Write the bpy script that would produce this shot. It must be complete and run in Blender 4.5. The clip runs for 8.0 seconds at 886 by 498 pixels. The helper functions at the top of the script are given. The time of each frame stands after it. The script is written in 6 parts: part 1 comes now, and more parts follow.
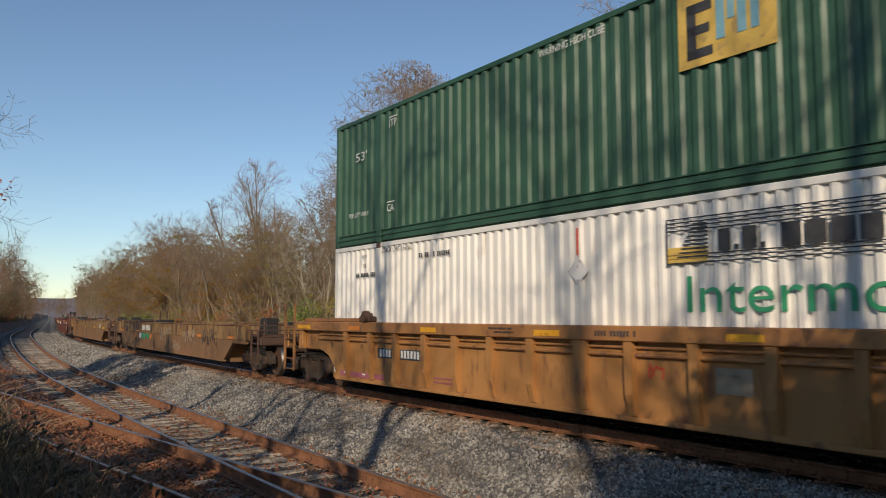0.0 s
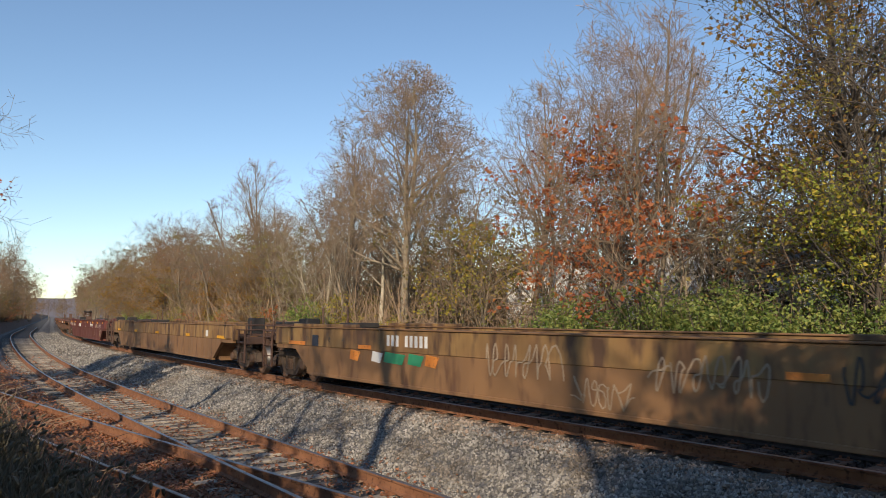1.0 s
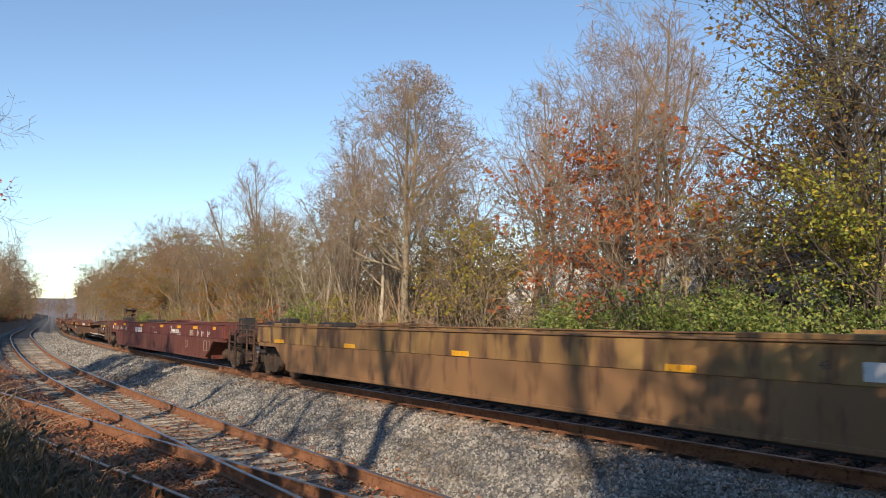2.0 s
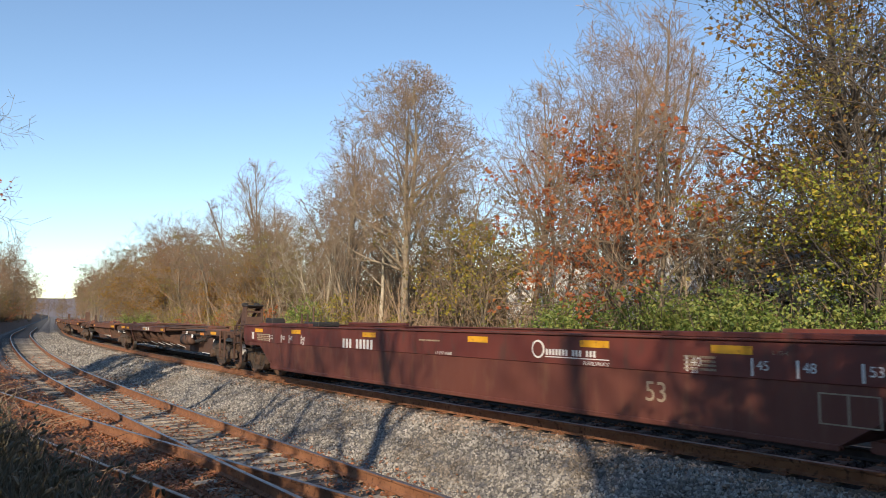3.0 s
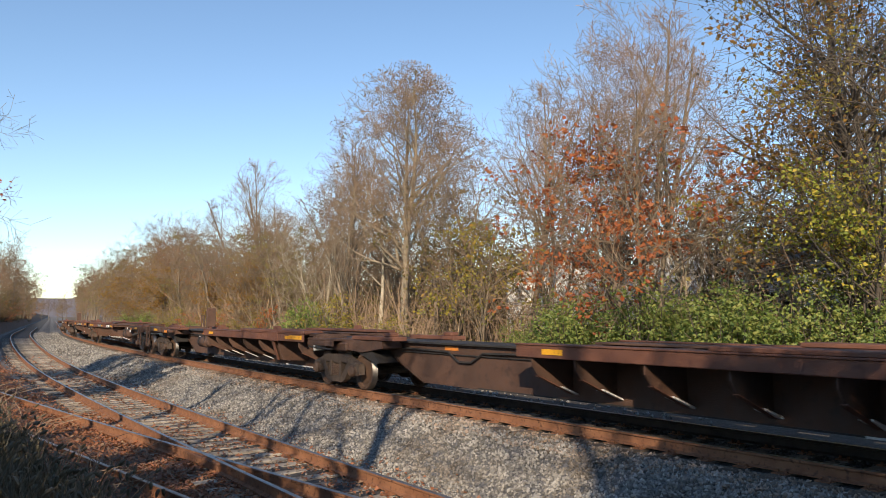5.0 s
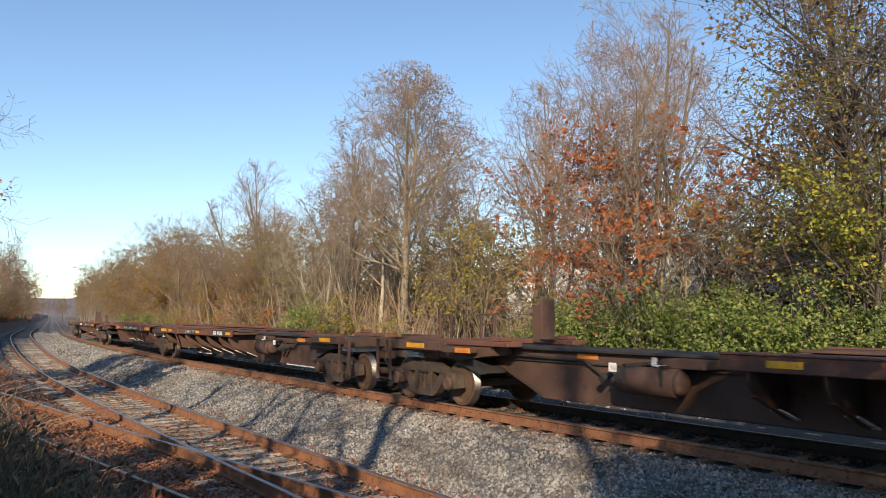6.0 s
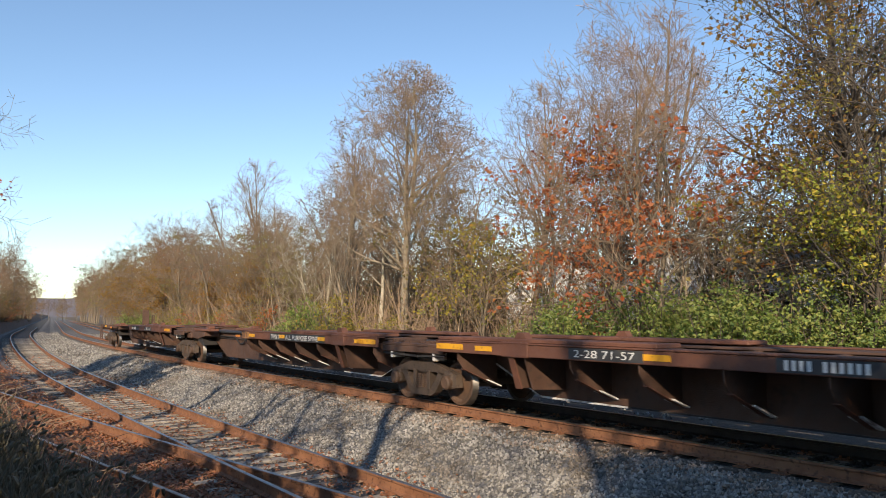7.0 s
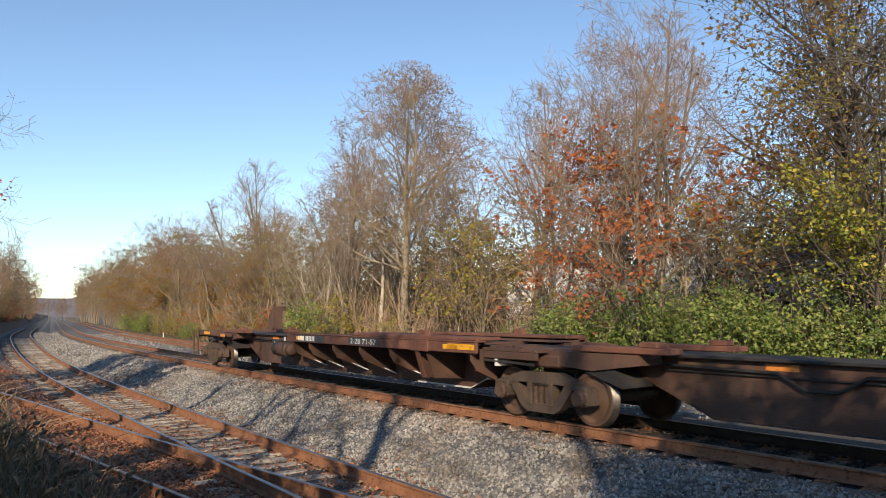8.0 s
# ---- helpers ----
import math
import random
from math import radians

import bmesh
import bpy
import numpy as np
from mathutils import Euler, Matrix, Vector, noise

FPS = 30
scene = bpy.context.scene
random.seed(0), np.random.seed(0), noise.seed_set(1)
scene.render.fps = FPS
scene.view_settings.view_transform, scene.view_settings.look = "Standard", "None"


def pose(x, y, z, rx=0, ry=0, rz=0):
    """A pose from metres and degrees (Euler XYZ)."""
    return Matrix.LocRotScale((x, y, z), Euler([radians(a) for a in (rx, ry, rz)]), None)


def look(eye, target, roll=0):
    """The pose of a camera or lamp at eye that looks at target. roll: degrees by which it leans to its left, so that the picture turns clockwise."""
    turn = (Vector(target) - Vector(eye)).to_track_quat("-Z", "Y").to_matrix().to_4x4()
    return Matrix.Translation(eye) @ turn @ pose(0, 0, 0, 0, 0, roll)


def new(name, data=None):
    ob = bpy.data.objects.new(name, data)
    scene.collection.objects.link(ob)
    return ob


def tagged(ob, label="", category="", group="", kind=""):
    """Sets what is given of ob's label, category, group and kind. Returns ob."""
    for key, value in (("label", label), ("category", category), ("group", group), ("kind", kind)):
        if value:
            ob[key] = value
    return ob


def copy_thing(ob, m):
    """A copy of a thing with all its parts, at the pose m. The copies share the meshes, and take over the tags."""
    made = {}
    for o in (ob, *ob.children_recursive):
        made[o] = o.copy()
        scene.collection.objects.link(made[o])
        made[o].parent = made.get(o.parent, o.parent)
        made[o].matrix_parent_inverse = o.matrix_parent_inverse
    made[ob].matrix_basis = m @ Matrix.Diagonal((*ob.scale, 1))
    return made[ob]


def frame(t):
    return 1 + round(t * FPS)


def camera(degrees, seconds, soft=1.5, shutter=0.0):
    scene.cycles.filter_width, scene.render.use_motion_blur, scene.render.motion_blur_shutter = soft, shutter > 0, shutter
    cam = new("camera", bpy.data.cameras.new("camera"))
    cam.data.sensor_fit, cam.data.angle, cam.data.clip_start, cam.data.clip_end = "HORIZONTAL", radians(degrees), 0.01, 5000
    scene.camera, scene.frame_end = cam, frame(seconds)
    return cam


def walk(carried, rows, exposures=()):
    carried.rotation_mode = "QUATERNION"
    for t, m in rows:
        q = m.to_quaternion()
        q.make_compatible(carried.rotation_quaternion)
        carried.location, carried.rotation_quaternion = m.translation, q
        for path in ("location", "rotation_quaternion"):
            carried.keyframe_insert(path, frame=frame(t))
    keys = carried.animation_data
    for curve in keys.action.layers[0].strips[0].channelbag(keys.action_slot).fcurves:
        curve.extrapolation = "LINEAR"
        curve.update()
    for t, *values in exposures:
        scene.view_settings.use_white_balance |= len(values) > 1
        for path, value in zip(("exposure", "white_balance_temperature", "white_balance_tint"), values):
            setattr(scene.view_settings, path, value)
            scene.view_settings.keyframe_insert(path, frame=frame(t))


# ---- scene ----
# ---------- camera ----------
cam = camera(60.8, 8.0, soft=0.6, shutter=0.06)
EYE = (0.0, 0.0, 1.689)
HEAD, TILT = radians(36.352), radians(5.067)
AIM = (math.sin(HEAD) * math.cos(TILT), math.cos(HEAD) * math.cos(TILT), 1.689 + math.sin(TILT))
walk(cam, [(0.0, look(EYE, AIM)), (8.0, look(EYE, AIM))],
     exposures=[(0.0, -0.70), (0.5, -0.62), (0.9, -0.36), (1.5, -0.12), (3.0, -0.03), (8.0, -0.01)])

# ---------- sky and sun ----------
SUN_HEAD, SUN_UP = radians(44.0), radians(24.0)
to_sun = Vector((-math.sin(SUN_HEAD) * math.cos(SUN_UP), -math.cos(SUN_HEAD) * math.cos(SUN_UP), math.sin(SUN_UP)))
world = bpy.data.worlds.new("sky")
scene.world = world
world.use_nodes = True
wn = world.node_tree
sky = wn.nodes.new("ShaderNodeTexSky")
sky.sky_type, sky.sun_disc = "NISHITA", False
sky.sun_elevation, sky.sun_rotation = SUN_UP, math.atan2(to_sun.x, to_sun.y)
sky.air_density, sky.dust_density, sky.ozone_density = 1.0, 0.0, 2.6
wn.links.new(sky.outputs[0], wn.nodes["Background"].inputs[0])
wn.nodes["Background"].inputs[1].default_value = 0.175
sun = new("sun", bpy.data.lights.new("sun", "SUN"))
sun.data.energy, sun.data.angle, sun.data.color = 6.0, radians(0.55), (1.0, 0.82, 0.60)
sun.matrix_world = look((0, 0, 60), tuple(Vector((0, 0, 60)) - to_sun))


# ---------- materials ----------
def surf(name, c1, c2, scale=3.0, rough=0.6, metal=0.0, c3=None, scale3=25.0, amount3=0.55, bump=0.15, bscale=60.0,
         spread=0.0, island=0.0, streak=1.0, through_light=0.0):
    """Two-scale mottled surface: c1 to c2 broadly, c3 in small patches; spread / island vary the brightness piece by piece."""
    m = bpy.data.materials.new(name)
    m.use_nodes = True
    t = m.node_tree
    n, li = t.nodes, t.links
    b = n["Principled BSDF"]
    co = n.new("ShaderNodeTexCoord")
    mp = n.new("ShaderNodeMapping")
    mp.inputs["Scale"].default_value = (1, 1, streak)
    li.new(co.outputs["Object"], mp.inputs[0])

    def noisy(sc, lo, hi, detail=5.0):
        a = n.new("ShaderNodeTexNoise")
        a.inputs["Scale"].default_value, a.inputs["Detail"].default_value = sc, detail
        li.new(mp.outputs[0], a.inputs["Vector"])
        r = n.new("ShaderNodeMapRange")
        r.inputs[1].default_value, r.inputs[2].default_value = lo, hi
        li.new(a.outputs[0], r.inputs[0])
        return r.outputs[0]

    def mix(f, a, c, mode="MIX"):
        x = n.new("ShaderNodeMix")
        x.data_type, x.blend_type = "RGBA", mode
        for sock, v in ((x.inputs[0], f), (x.inputs[6], a), (x.inputs[7], c)):
            if isinstance(v, (float, int)):
                sock.default_value = v
            elif isinstance(v, tuple):
                sock.default_value = (*v, 1)
            else:
                li.new(v, sock)
        return x.outputs[2]

    col = mix(noisy(scale, 0.35, 0.65), tuple(c1), tuple(c2))
    if c3:
        col = mix(noisy(scale3, amount3, amount3 + 0.14), col, tuple(c3))
    for k, src in ((spread, "ShaderNodeObjectInfo"), (island, "ShaderNodeNewGeometry")):
        if k:
            o = n.new(src)
            r = n.new("ShaderNodeMapRange")
            r.inputs[3].default_value, r.inputs[4].default_value = 1 - k, 1 + k
            li.new(o.outputs["Random" if src.endswith("Info") else "Random Per Island"], r.inputs[0])
            h = n.new("ShaderNodeCombineColor")
            for q in range(3):
                li.new(r.outputs[0], h.inputs[q])
            col = mix(1.0, col, h.outputs[0], "MULTIPLY")
    li.new(col, b.inputs["Base Color"])
    rr = n.new("ShaderNodeMapRange")
    rr.inputs[3].default_value, rr.inputs[4].default_value = max(0.05, rough - 0.12), min(1, rough + 0.12)
    li.new(noisy(scale * 4, 0.3, 0.7, 3.0), rr.inputs[0])
    li.new(rr.outputs[0], b.inputs["Roughness"])
    b.inputs["Metallic"].default_value = metal
    if bump:
        bp = n.new("ShaderNodeBump")
        bp.inputs["Strength"].default_value, bp.inputs["Distance"].default_value = bump, 0.02
        li.new(noisy(bscale, 0.2, 0.8), bp.inputs["Height"])
        li.new(bp.outputs[0], b.inputs["Normal"])
    if through_light:
        tr = n.new("ShaderNodeBsdfTranslucent")
        li.new(col, tr.inputs[0])
        ms = n.new("ShaderNodeMixShader")
        ms.inputs[0].default_value = through_light
        li.new(b.outputs[0], ms.inputs[1])
        li.new(tr.outputs[0], ms.inputs[2])
        li.new(ms.outputs[0], n["Material Output"].inputs[0])
    return m


def leafy(name, colours, through_light=0.35):
    """Leaves whose colour is picked leaf by leaf from a few."""
    m = surf(name, colours[0], colours[0], rough=0.55, bump=0, through_light=through_light)
    t = m.node_tree
    n, li = t.nodes, t.links
    g = n.new("ShaderNodeNewGeometry")
    ramp = n.new("ShaderNodeValToRGB")
    e = ramp.color_ramp.elements
    e[0].color, e[1].color = (*colours[0], 1), (*colours[-1], 1)
    for i, c in enumerate(colours[1:-1]):
        e.new((i + 1) / (len(colours) - 1)).color = (*c, 1)
    li.new(g.outputs["Random Per Island"], ramp.inputs[0])
    li.new(ramp.outputs[0], n["Principled BSDF"].inputs["Base Color"])
    li.new(ramp.outputs[0], n["Translucent BSDF"].inputs[0])
    return m


M = dict(
    ballast_bed=surf("ballast_bed", (0.12, 0.115, 0.11), (0.22, 0.21, 0.20), 14, 0.95, c3=(0.06, 0.055, 0.05), scale3=28, amount3=0.5, bump=1.0, bscale=22),
    litter=surf("leaf_littered_soil", (0.10, 0.065, 0.045), (0.17, 0.10, 0.06), 1.2, 0.95, c3=(0.26, 0.10, 0.05), scale3=14, amount3=0.54, bump=1.0, bscale=24),
    verge=surf("dry_grass_verge", (0.17, 0.14, 0.07), (0.13, 0.14, 0.05), 0.5, 0.95, c3=(0.22, 0.17, 0.10), scale3=6, bump=1.0, bscale=18),
    forest=surf("forest_floor", (0.10, 0.075, 0.045), (0.14, 0.10, 0.06), 0.4, 0.95, c3=(0.20, 0.12, 0.06), scale3=7, bump=1.0, bscale=12),
    stone=surf("crushed_stone", (0.215, 0.203, 0.185), (0.315, 0.298, 0.272), 3, 0.9, c3=(0.17, 0.145, 0.12), scale3=0.9, amount3=0.52, bump=0.3, island=0.55),
    stone_rust=surf("rust_dusted_stone", (0.25, 0.18, 0.13), (0.30, 0.25, 0.21), 3, 0.95, bump=0.3, island=0.5),
    # Oil plus the shade under the train, both put into one near-black colour.
    oily_shade=surf("oily_bed_train_shade", (0.022, 0.019, 0.017), (0.045, 0.038, 0.033), 6, 0.95, c3=(0.07, 0.055, 0.045), scale3=18, amount3=0.58, bump=1.0, bscale=24),
    stone_oily_shade=surf("oily_stone_train_shade", (0.035, 0.03, 0.027), (0.07, 0.058, 0.05), 3, 0.9, bump=0.3, island=0.5),
    # Dark siding bed; beyond the main rails it carries the train's shade.
    dark_bed=surf("dark_bed_and_train_shade", (0.05, 0.044, 0.04), (0.085, 0.075, 0.066), 8, 0.95, c3=(0.14, 0.12, 0.10), scale3=22, amount3=0.58, bump=1.0, bscale=24),
    # Grime on the far rail's web, with its shade under the train painted in.
    greasy_shade=surf("greasy_rail_web_shaded", (0.03, 0.02, 0.015), (0.055, 0.036, 0.025), 6, 0.7, bump=0.2),
    tie=surf("weathered_tie_wood", (0.20, 0.165, 0.13), (0.36, 0.315, 0.26), 2.5, 0.9, c3=(0.07, 0.055, 0.045), scale3=9, bump=0.7, bscale=35, spread=0.35),
    tie_main=surf("oily_tie_wood", (0.10, 0.075, 0.055), (0.17, 0.13, 0.10), 2.5, 0.9, c3=(0.26, 0.22, 0.19), scale3=9, amount3=0.58, bump=0.7, bscale=35, spread=0.35),
    rail=surf("rusty_rail_web", (0.21, 0.09, 0.045), (0.30, 0.14, 0.07), 4, 0.85, c3=(0.11, 0.05, 0.03), scale3=16, bump=0.4),
    railhead=surf("worn_rail_head", (0.27, 0.235, 0.21), (0.36, 0.32, 0.30), 8, 0.42, 0.9, c3=(0.25, 0.15, 0.10), scale3=20, amount3=0.6, bump=0.05),
    rusthead=surf("dull_rusty_rail_head", (0.30, 0.19, 0.13), (0.36, 0.28, 0.22), 8, 0.5, 0.5, bump=0.1),
    bark=surf("grey_brown_bark", (0.17, 0.135, 0.095), (0.27, 0.215, 0.155), 3, 0.9, c3=(0.11, 0.085, 0.06), scale3=12, bump=0.9, bscale=20, spread=0.18),
    twig=surf("fine_bare_twigs", (0.18, 0.125, 0.082), (0.28, 0.195, 0.13), 1.2, 0.9, bump=0, island=0.3, spread=0.2),
    pale_bark=surf("pale_bark", (0.36, 0.30, 0.22), (0.46, 0.40, 0.30), 3, 0.9, c3=(0.20, 0.16, 0.11), scale3=10, bump=0.8, bscale=20),
    oak_bark=surf("furrowed_tan_bark", (0.27, 0.22, 0.155), (0.36, 0.30, 0.215), 3, 0.9, c3=(0.14, 0.11, 0.08), scale3=10, bump=0.9, bscale=20),
    dark_bark=surf("dark_bark", (0.075, 0.06, 0.047), (0.13, 0.105, 0.08), 3, 0.9, bump=0.8, bscale=20),
    brush=surf("dry_brush_stems", (0.22, 0.15, 0.10), (0.34, 0.24, 0.155), 0.7, 0.9, bump=0, island=0.4),
    green=leafy("green_shrub_leaves", [(0.09, 0.15, 0.035), (0.19, 0.26, 0.06), (0.27, 0.32, 0.08), (0.36, 0.36, 0.10)]),
    maple=leafy("yellow_green_maple_leaves", [(0.13, 0.17, 0.03), (0.26, 0.30, 0.04), (0.42, 0.39, 0.05), (0.55, 0.40, 0.055)]),
    amber=leafy("amber_leaves", [(0.30, 0.15, 0.03), (0.36, 0.20, 0.04), (0.20, 0.15, 0.04), (0.28, 0.10, 0.03)]),
    orange=leafy("orange_red_leaves", [(0.36, 0.09, 0.03), (0.48, 0.15, 0.05), (0.40, 0.12, 0.05), (0.50, 0.22, 0.06)]),
    yellow=leafy("yellow_leaves", [(0.40, 0.30, 0.04), (0.30, 0.26, 0.05), (0.20, 0.20, 0.05), (0.42, 0.26, 0.05)]),
    russet=leafy("russet_brown_leaves", [(0.26, 0.115, 0.055), (0.34, 0.16, 0.07), (0.28, 0.15, 0.08), (0.21, 0.14, 0.07)]),
    olive=leafy("olive_brown_leaves", [(0.13, 0.12, 0.04), (0.20, 0.16, 0.05), (0.24, 0.15, 0.06), (0.17, 0.12, 0.06)]),
    goldolive=leafy("olive_gold_leaves", [(0.22, 0.19, 0.06), (0.32, 0.24, 0.07), (0.26, 0.22, 0.07), (0.17, 0.18, 0.05)]),
    # The dark tree's own leaves, and thickets coloured as shade in the wood.
    dim=leafy("dark_leaves_and_wood_shade", [(0.03, 0.035, 0.02), (0.05, 0.045, 0.025), (0.06, 0.05, 0.03), (0.045, 0.06, 0.025)], 0.2),
    # Leaf colours lowered to hold the shade deep in the wood.
    deep=leafy("shade_dark_wood_leaves", [(0.07, 0.06, 0.03), (0.11, 0.085, 0.04), (0.09, 0.085, 0.035), (0.05, 0.06, 0.03)], 0.2),
    fallen=leafy("fallen_leaves", [(0.30, 0.11, 0.05), (0.40, 0.17, 0.08), (0.22, 0.10, 0.06), (0.34, 0.22, 0.13)], 0.15),
    weeds=leafy("dry_weeds", [(0.10, 0.085, 0.05), (0.17, 0.14, 0.09), (0.07, 0.065, 0.035), (0.22, 0.18, 0.12)], 0.3),
    green_paint=surf("green_container_paint", (0.030, 0.085, 0.050), (0.038, 0.105, 0.064), 0.8, 0.5, c3=(0.05, 0.11, 0.08), scale3=7, amount3=0.6, bump=0.05, streak=0.3),
    white_paint=surf("white_container_paint", (0.72, 0.70, 0.66), (0.80, 0.78, 0.74), 0.9, 0.5, c3=(0.60, 0.55, 0.48), scale3=6, amount3=0.62, bump=0.05, streak=0.25),
    ochre=surf("yellow_ochre_car_paint", (0.36, 0.17, 0.055), (0.44, 0.215, 0.07), 1.0, 0.6, c3=(0.22, 0.10, 0.045), scale3=5, amount3=0.56, bump=0.12, streak=0.35),
    ochre_top=surf("faded_ochre_sill_paint", (0.40, 0.19, 0.06), (0.33, 0.15, 0.06), 1.4, 0.6, c3=(0.20, 0.10, 0.06), scale3=6, bump=0.12),
    tan=surf("dirty_tan_car_paint", (0.34, 0.205, 0.075), (0.19, 0.10, 0.045), 1.3, 0.65, c3=(0.105, 0.058, 0.034), scale3=3.2, amount3=0.49, bump=0.12, streak=0.3),
    umber=surf("dirt_brown_lower_side", (0.21, 0.115, 0.055), (0.27, 0.145, 0.065), 0.9, 0.7, c3=(0.13, 0.065, 0.035), scale3=4, bump=0.12, streak=0.3),
    maroon=surf("maroon_car_paint", (0.125, 0.030, 0.024), (0.16, 0.042, 0.030), 0.9, 0.55, c3=(0.10, 0.04, 0.03), scale3=5, bump=0.08, streak=0.3),
    maroon_low=surf("dusty_maroon_lower_side", (0.14, 0.045, 0.030), (0.115, 0.034, 0.026), 0.9, 0.65, c3=(0.16, 0.065, 0.04), scale3=4, bump=0.1, streak=0.3),
    rust=surf("rusty_brown_steel", (0.075, 0.042, 0.030), (0.115, 0.060, 0.040), 1.4, 0.75, c3=(0.07, 0.04, 0.03), scale3=6, bump=0.25),
    rust_red=surf("rust_red_sill", (0.13, 0.055, 0.036), (0.18, 0.075, 0.045), 2.0, 0.7, c3=(0.12, 0.05, 0.035), scale3=9, bump=0.25),
    grime=surf("grimy_truck_steel", (0.062, 0.043, 0.031), (0.098, 0.068, 0.048), 3.0, 0.75, c3=(0.05, 0.035, 0.03), scale3=12, bump=0.3),
    black=surf("black_steel", (0.022, 0.02, 0.02), (0.04, 0.035, 0.032), 3.0, 0.7, bump=0.15),
    wheel=surf("brown_wheel_plate", (0.075, 0.045, 0.030), (0.12, 0.068, 0.042), 3.0, 0.7, bump=0.2),
    tread=surf("polished_wheel_tread", (0.16, 0.145, 0.13), (0.24, 0.22, 0.20), 6, 0.45, 1.0, bump=0.03),
    # Pale paint marks, and sunlit steel edges whose brightness is put into the colour.
    pale=surf("pale_scuffs_and_sun_glint", (0.62, 0.61, 0.60), (0.75, 0.74, 0.73), 3, 0.6, c3=(0.35, 0.30, 0.27), scale3=7, bump=0.1),
    reflect=surf("yellow_reflector_tape", (0.75, 0.36, 0.02), (0.82, 0.42, 0.03), 5, 0.4, c3=(0.5, 0.22, 0.03), scale3=15, bump=0.02),
    orange_tape=surf("worn_orange_tape", (0.62, 0.20, 0.035), (0.70, 0.26, 0.05), 5, 0.5, c3=(0.35, 0.13, 0.04), scale3=15, bump=0.02),
    white_mark=surf("white_stencil_paint", (0.70, 0.69, 0.66), (0.78, 0.77, 0.74), 6, 0.6, bump=0),
    grey_mark=surf("faded_stencil_paint", (0.31, 0.24, 0.165), (0.39, 0.31, 0.225), 6, 0.7, bump=0),
    dark_mark=surf("dark_stencil_paint", (0.035, 0.035, 0.04), (0.06, 0.06, 0.06), 6, 0.6, bump=0),
    blue_patch=surf("blue_black_patch_paint", (0.03, 0.035, 0.05), (0.05, 0.055, 0.075), 6, 0.6, bump=0),
    green_mark=surf("green_lettering", (0.04, 0.30, 0.14), (0.05, 0.34, 0.17), 4, 0.5, bump=0),
    yellow_panel=surf("yellow_logo_panel", (0.58, 0.38, 0.08), (0.66, 0.45, 0.11), 4, 0.5, c3=(0.45, 0.30, 0.10), scale3=9, bump=0),
    blue_mark=surf("pale_blue_lettering", (0.17, 0.36, 0.45), (0.22, 0.42, 0.50), 4, 0.5, bump=0),
    red_mark=surf("red_mark", (0.55, 0.05, 0.03), (0.6, 0.08, 0.04), 4, 0.5, bump=0),
    pink_mark=surf("faded_pink_paint", (0.30, 0.09, 0.13), (0.36, 0.13, 0.16), 4, 0.6, bump=0),
    siding=surf("white_house_siding", (0.76, 0.76, 0.77), (0.82, 0.82, 0.82), 1.0, 0.6, bump=0.1),
    shingle=surf("grey_roof_shingles", (0.12, 0.115, 0.11), (0.18, 0.17, 0.16), 2.0, 0.9, bump=0.5),
    pane=surf("dark_window_glass", (0.03, 0.035, 0.04), (0.05, 0.055, 0.06), 1.0, 0.15, bump=0),
    # Violet grey instead of wood brown: distance haze mixed into the colour.
    hill=surf("far_hill_haze_tint", (0.16, 0.15, 0.17), (0.20, 0.18, 0.19), 0.02, 0.95, bump=0),
)


# ---------- mesh helpers ----------
def part(name, bm, material, parent=None, label="", smooth=False):
    me = bpy.data.meshes.new(name)
    if smooth:
        for f in bm.faces:
            f.smooth = True
    bm.to_mesh(me)
    bm.free()
    me.materials.append(M[material])
    ob = new(name, me)
    if parent is not None:
        ob.parent = parent
    return tagged(ob, label) if label else ob


def sheet_mesh(name, verts, faces, material, parent=None, label=""):
    me = bpy.data.meshes.new(name)
    me.from_pydata(verts, [], faces)
    me.materials.append(M[material])
    ob = new(name, me)
    if parent is not None:
        ob.parent = parent
    return tagged(ob, label) if label else ob


def box(bm, x0, x1, y0, y1, z0, z1, bevel=0.0):
    r = bmesh.ops.create_cube(bm, size=1)
    for v in r["verts"]:
        v.co = Vector((x0 + (v.co.x + 0.5) * (x1 - x0), y0 + (v.co.y + 0.5) * (y1 - y0), z0 + (v.co.z + 0.5) * (z1 - z0)))
    if bevel:
        es = {e for v in r["verts"] for e in v.link_edges}
        bmesh.ops.bevel(bm, geom=list(es), offset=bevel, segments=1, affect="EDGES", profile=0.5)
    return bm


def prism(bm, outline, x0, x1):
    """An outline of (y, z) points extruded from x0 to x1."""
    a = [bm.verts.new((x0, y, z)) for y, z in outline]
    b = [bm.verts.new((x1, y, z)) for y, z in outline]
    n = len(a)
    bm.faces.new(a)
    bm.faces.new(b[::-1])
    for i in range(n):
        bm.faces.new((a[i], b[i], b[(i + 1) % n], a[(i + 1) % n]))
    bmesh.ops.recalc_face_normals(bm, faces=bm.faces)
    return bm


def rod(bm, a, b, r0, r1=None, sides=8):
    a, b = Vector(a), Vector(b)
    r1 = r0 if r1 is None else r1
    d = b - a
    m = Matrix.Translation((a + b) / 2) @ d.to_track_quat("Z", "Y").to_matrix().to_4x4()
    bmesh.ops.create_cone(bm, cap_ends=True, segments=sides, radius1=r0, radius2=r1, depth=d.length, matrix=m)
    return bm


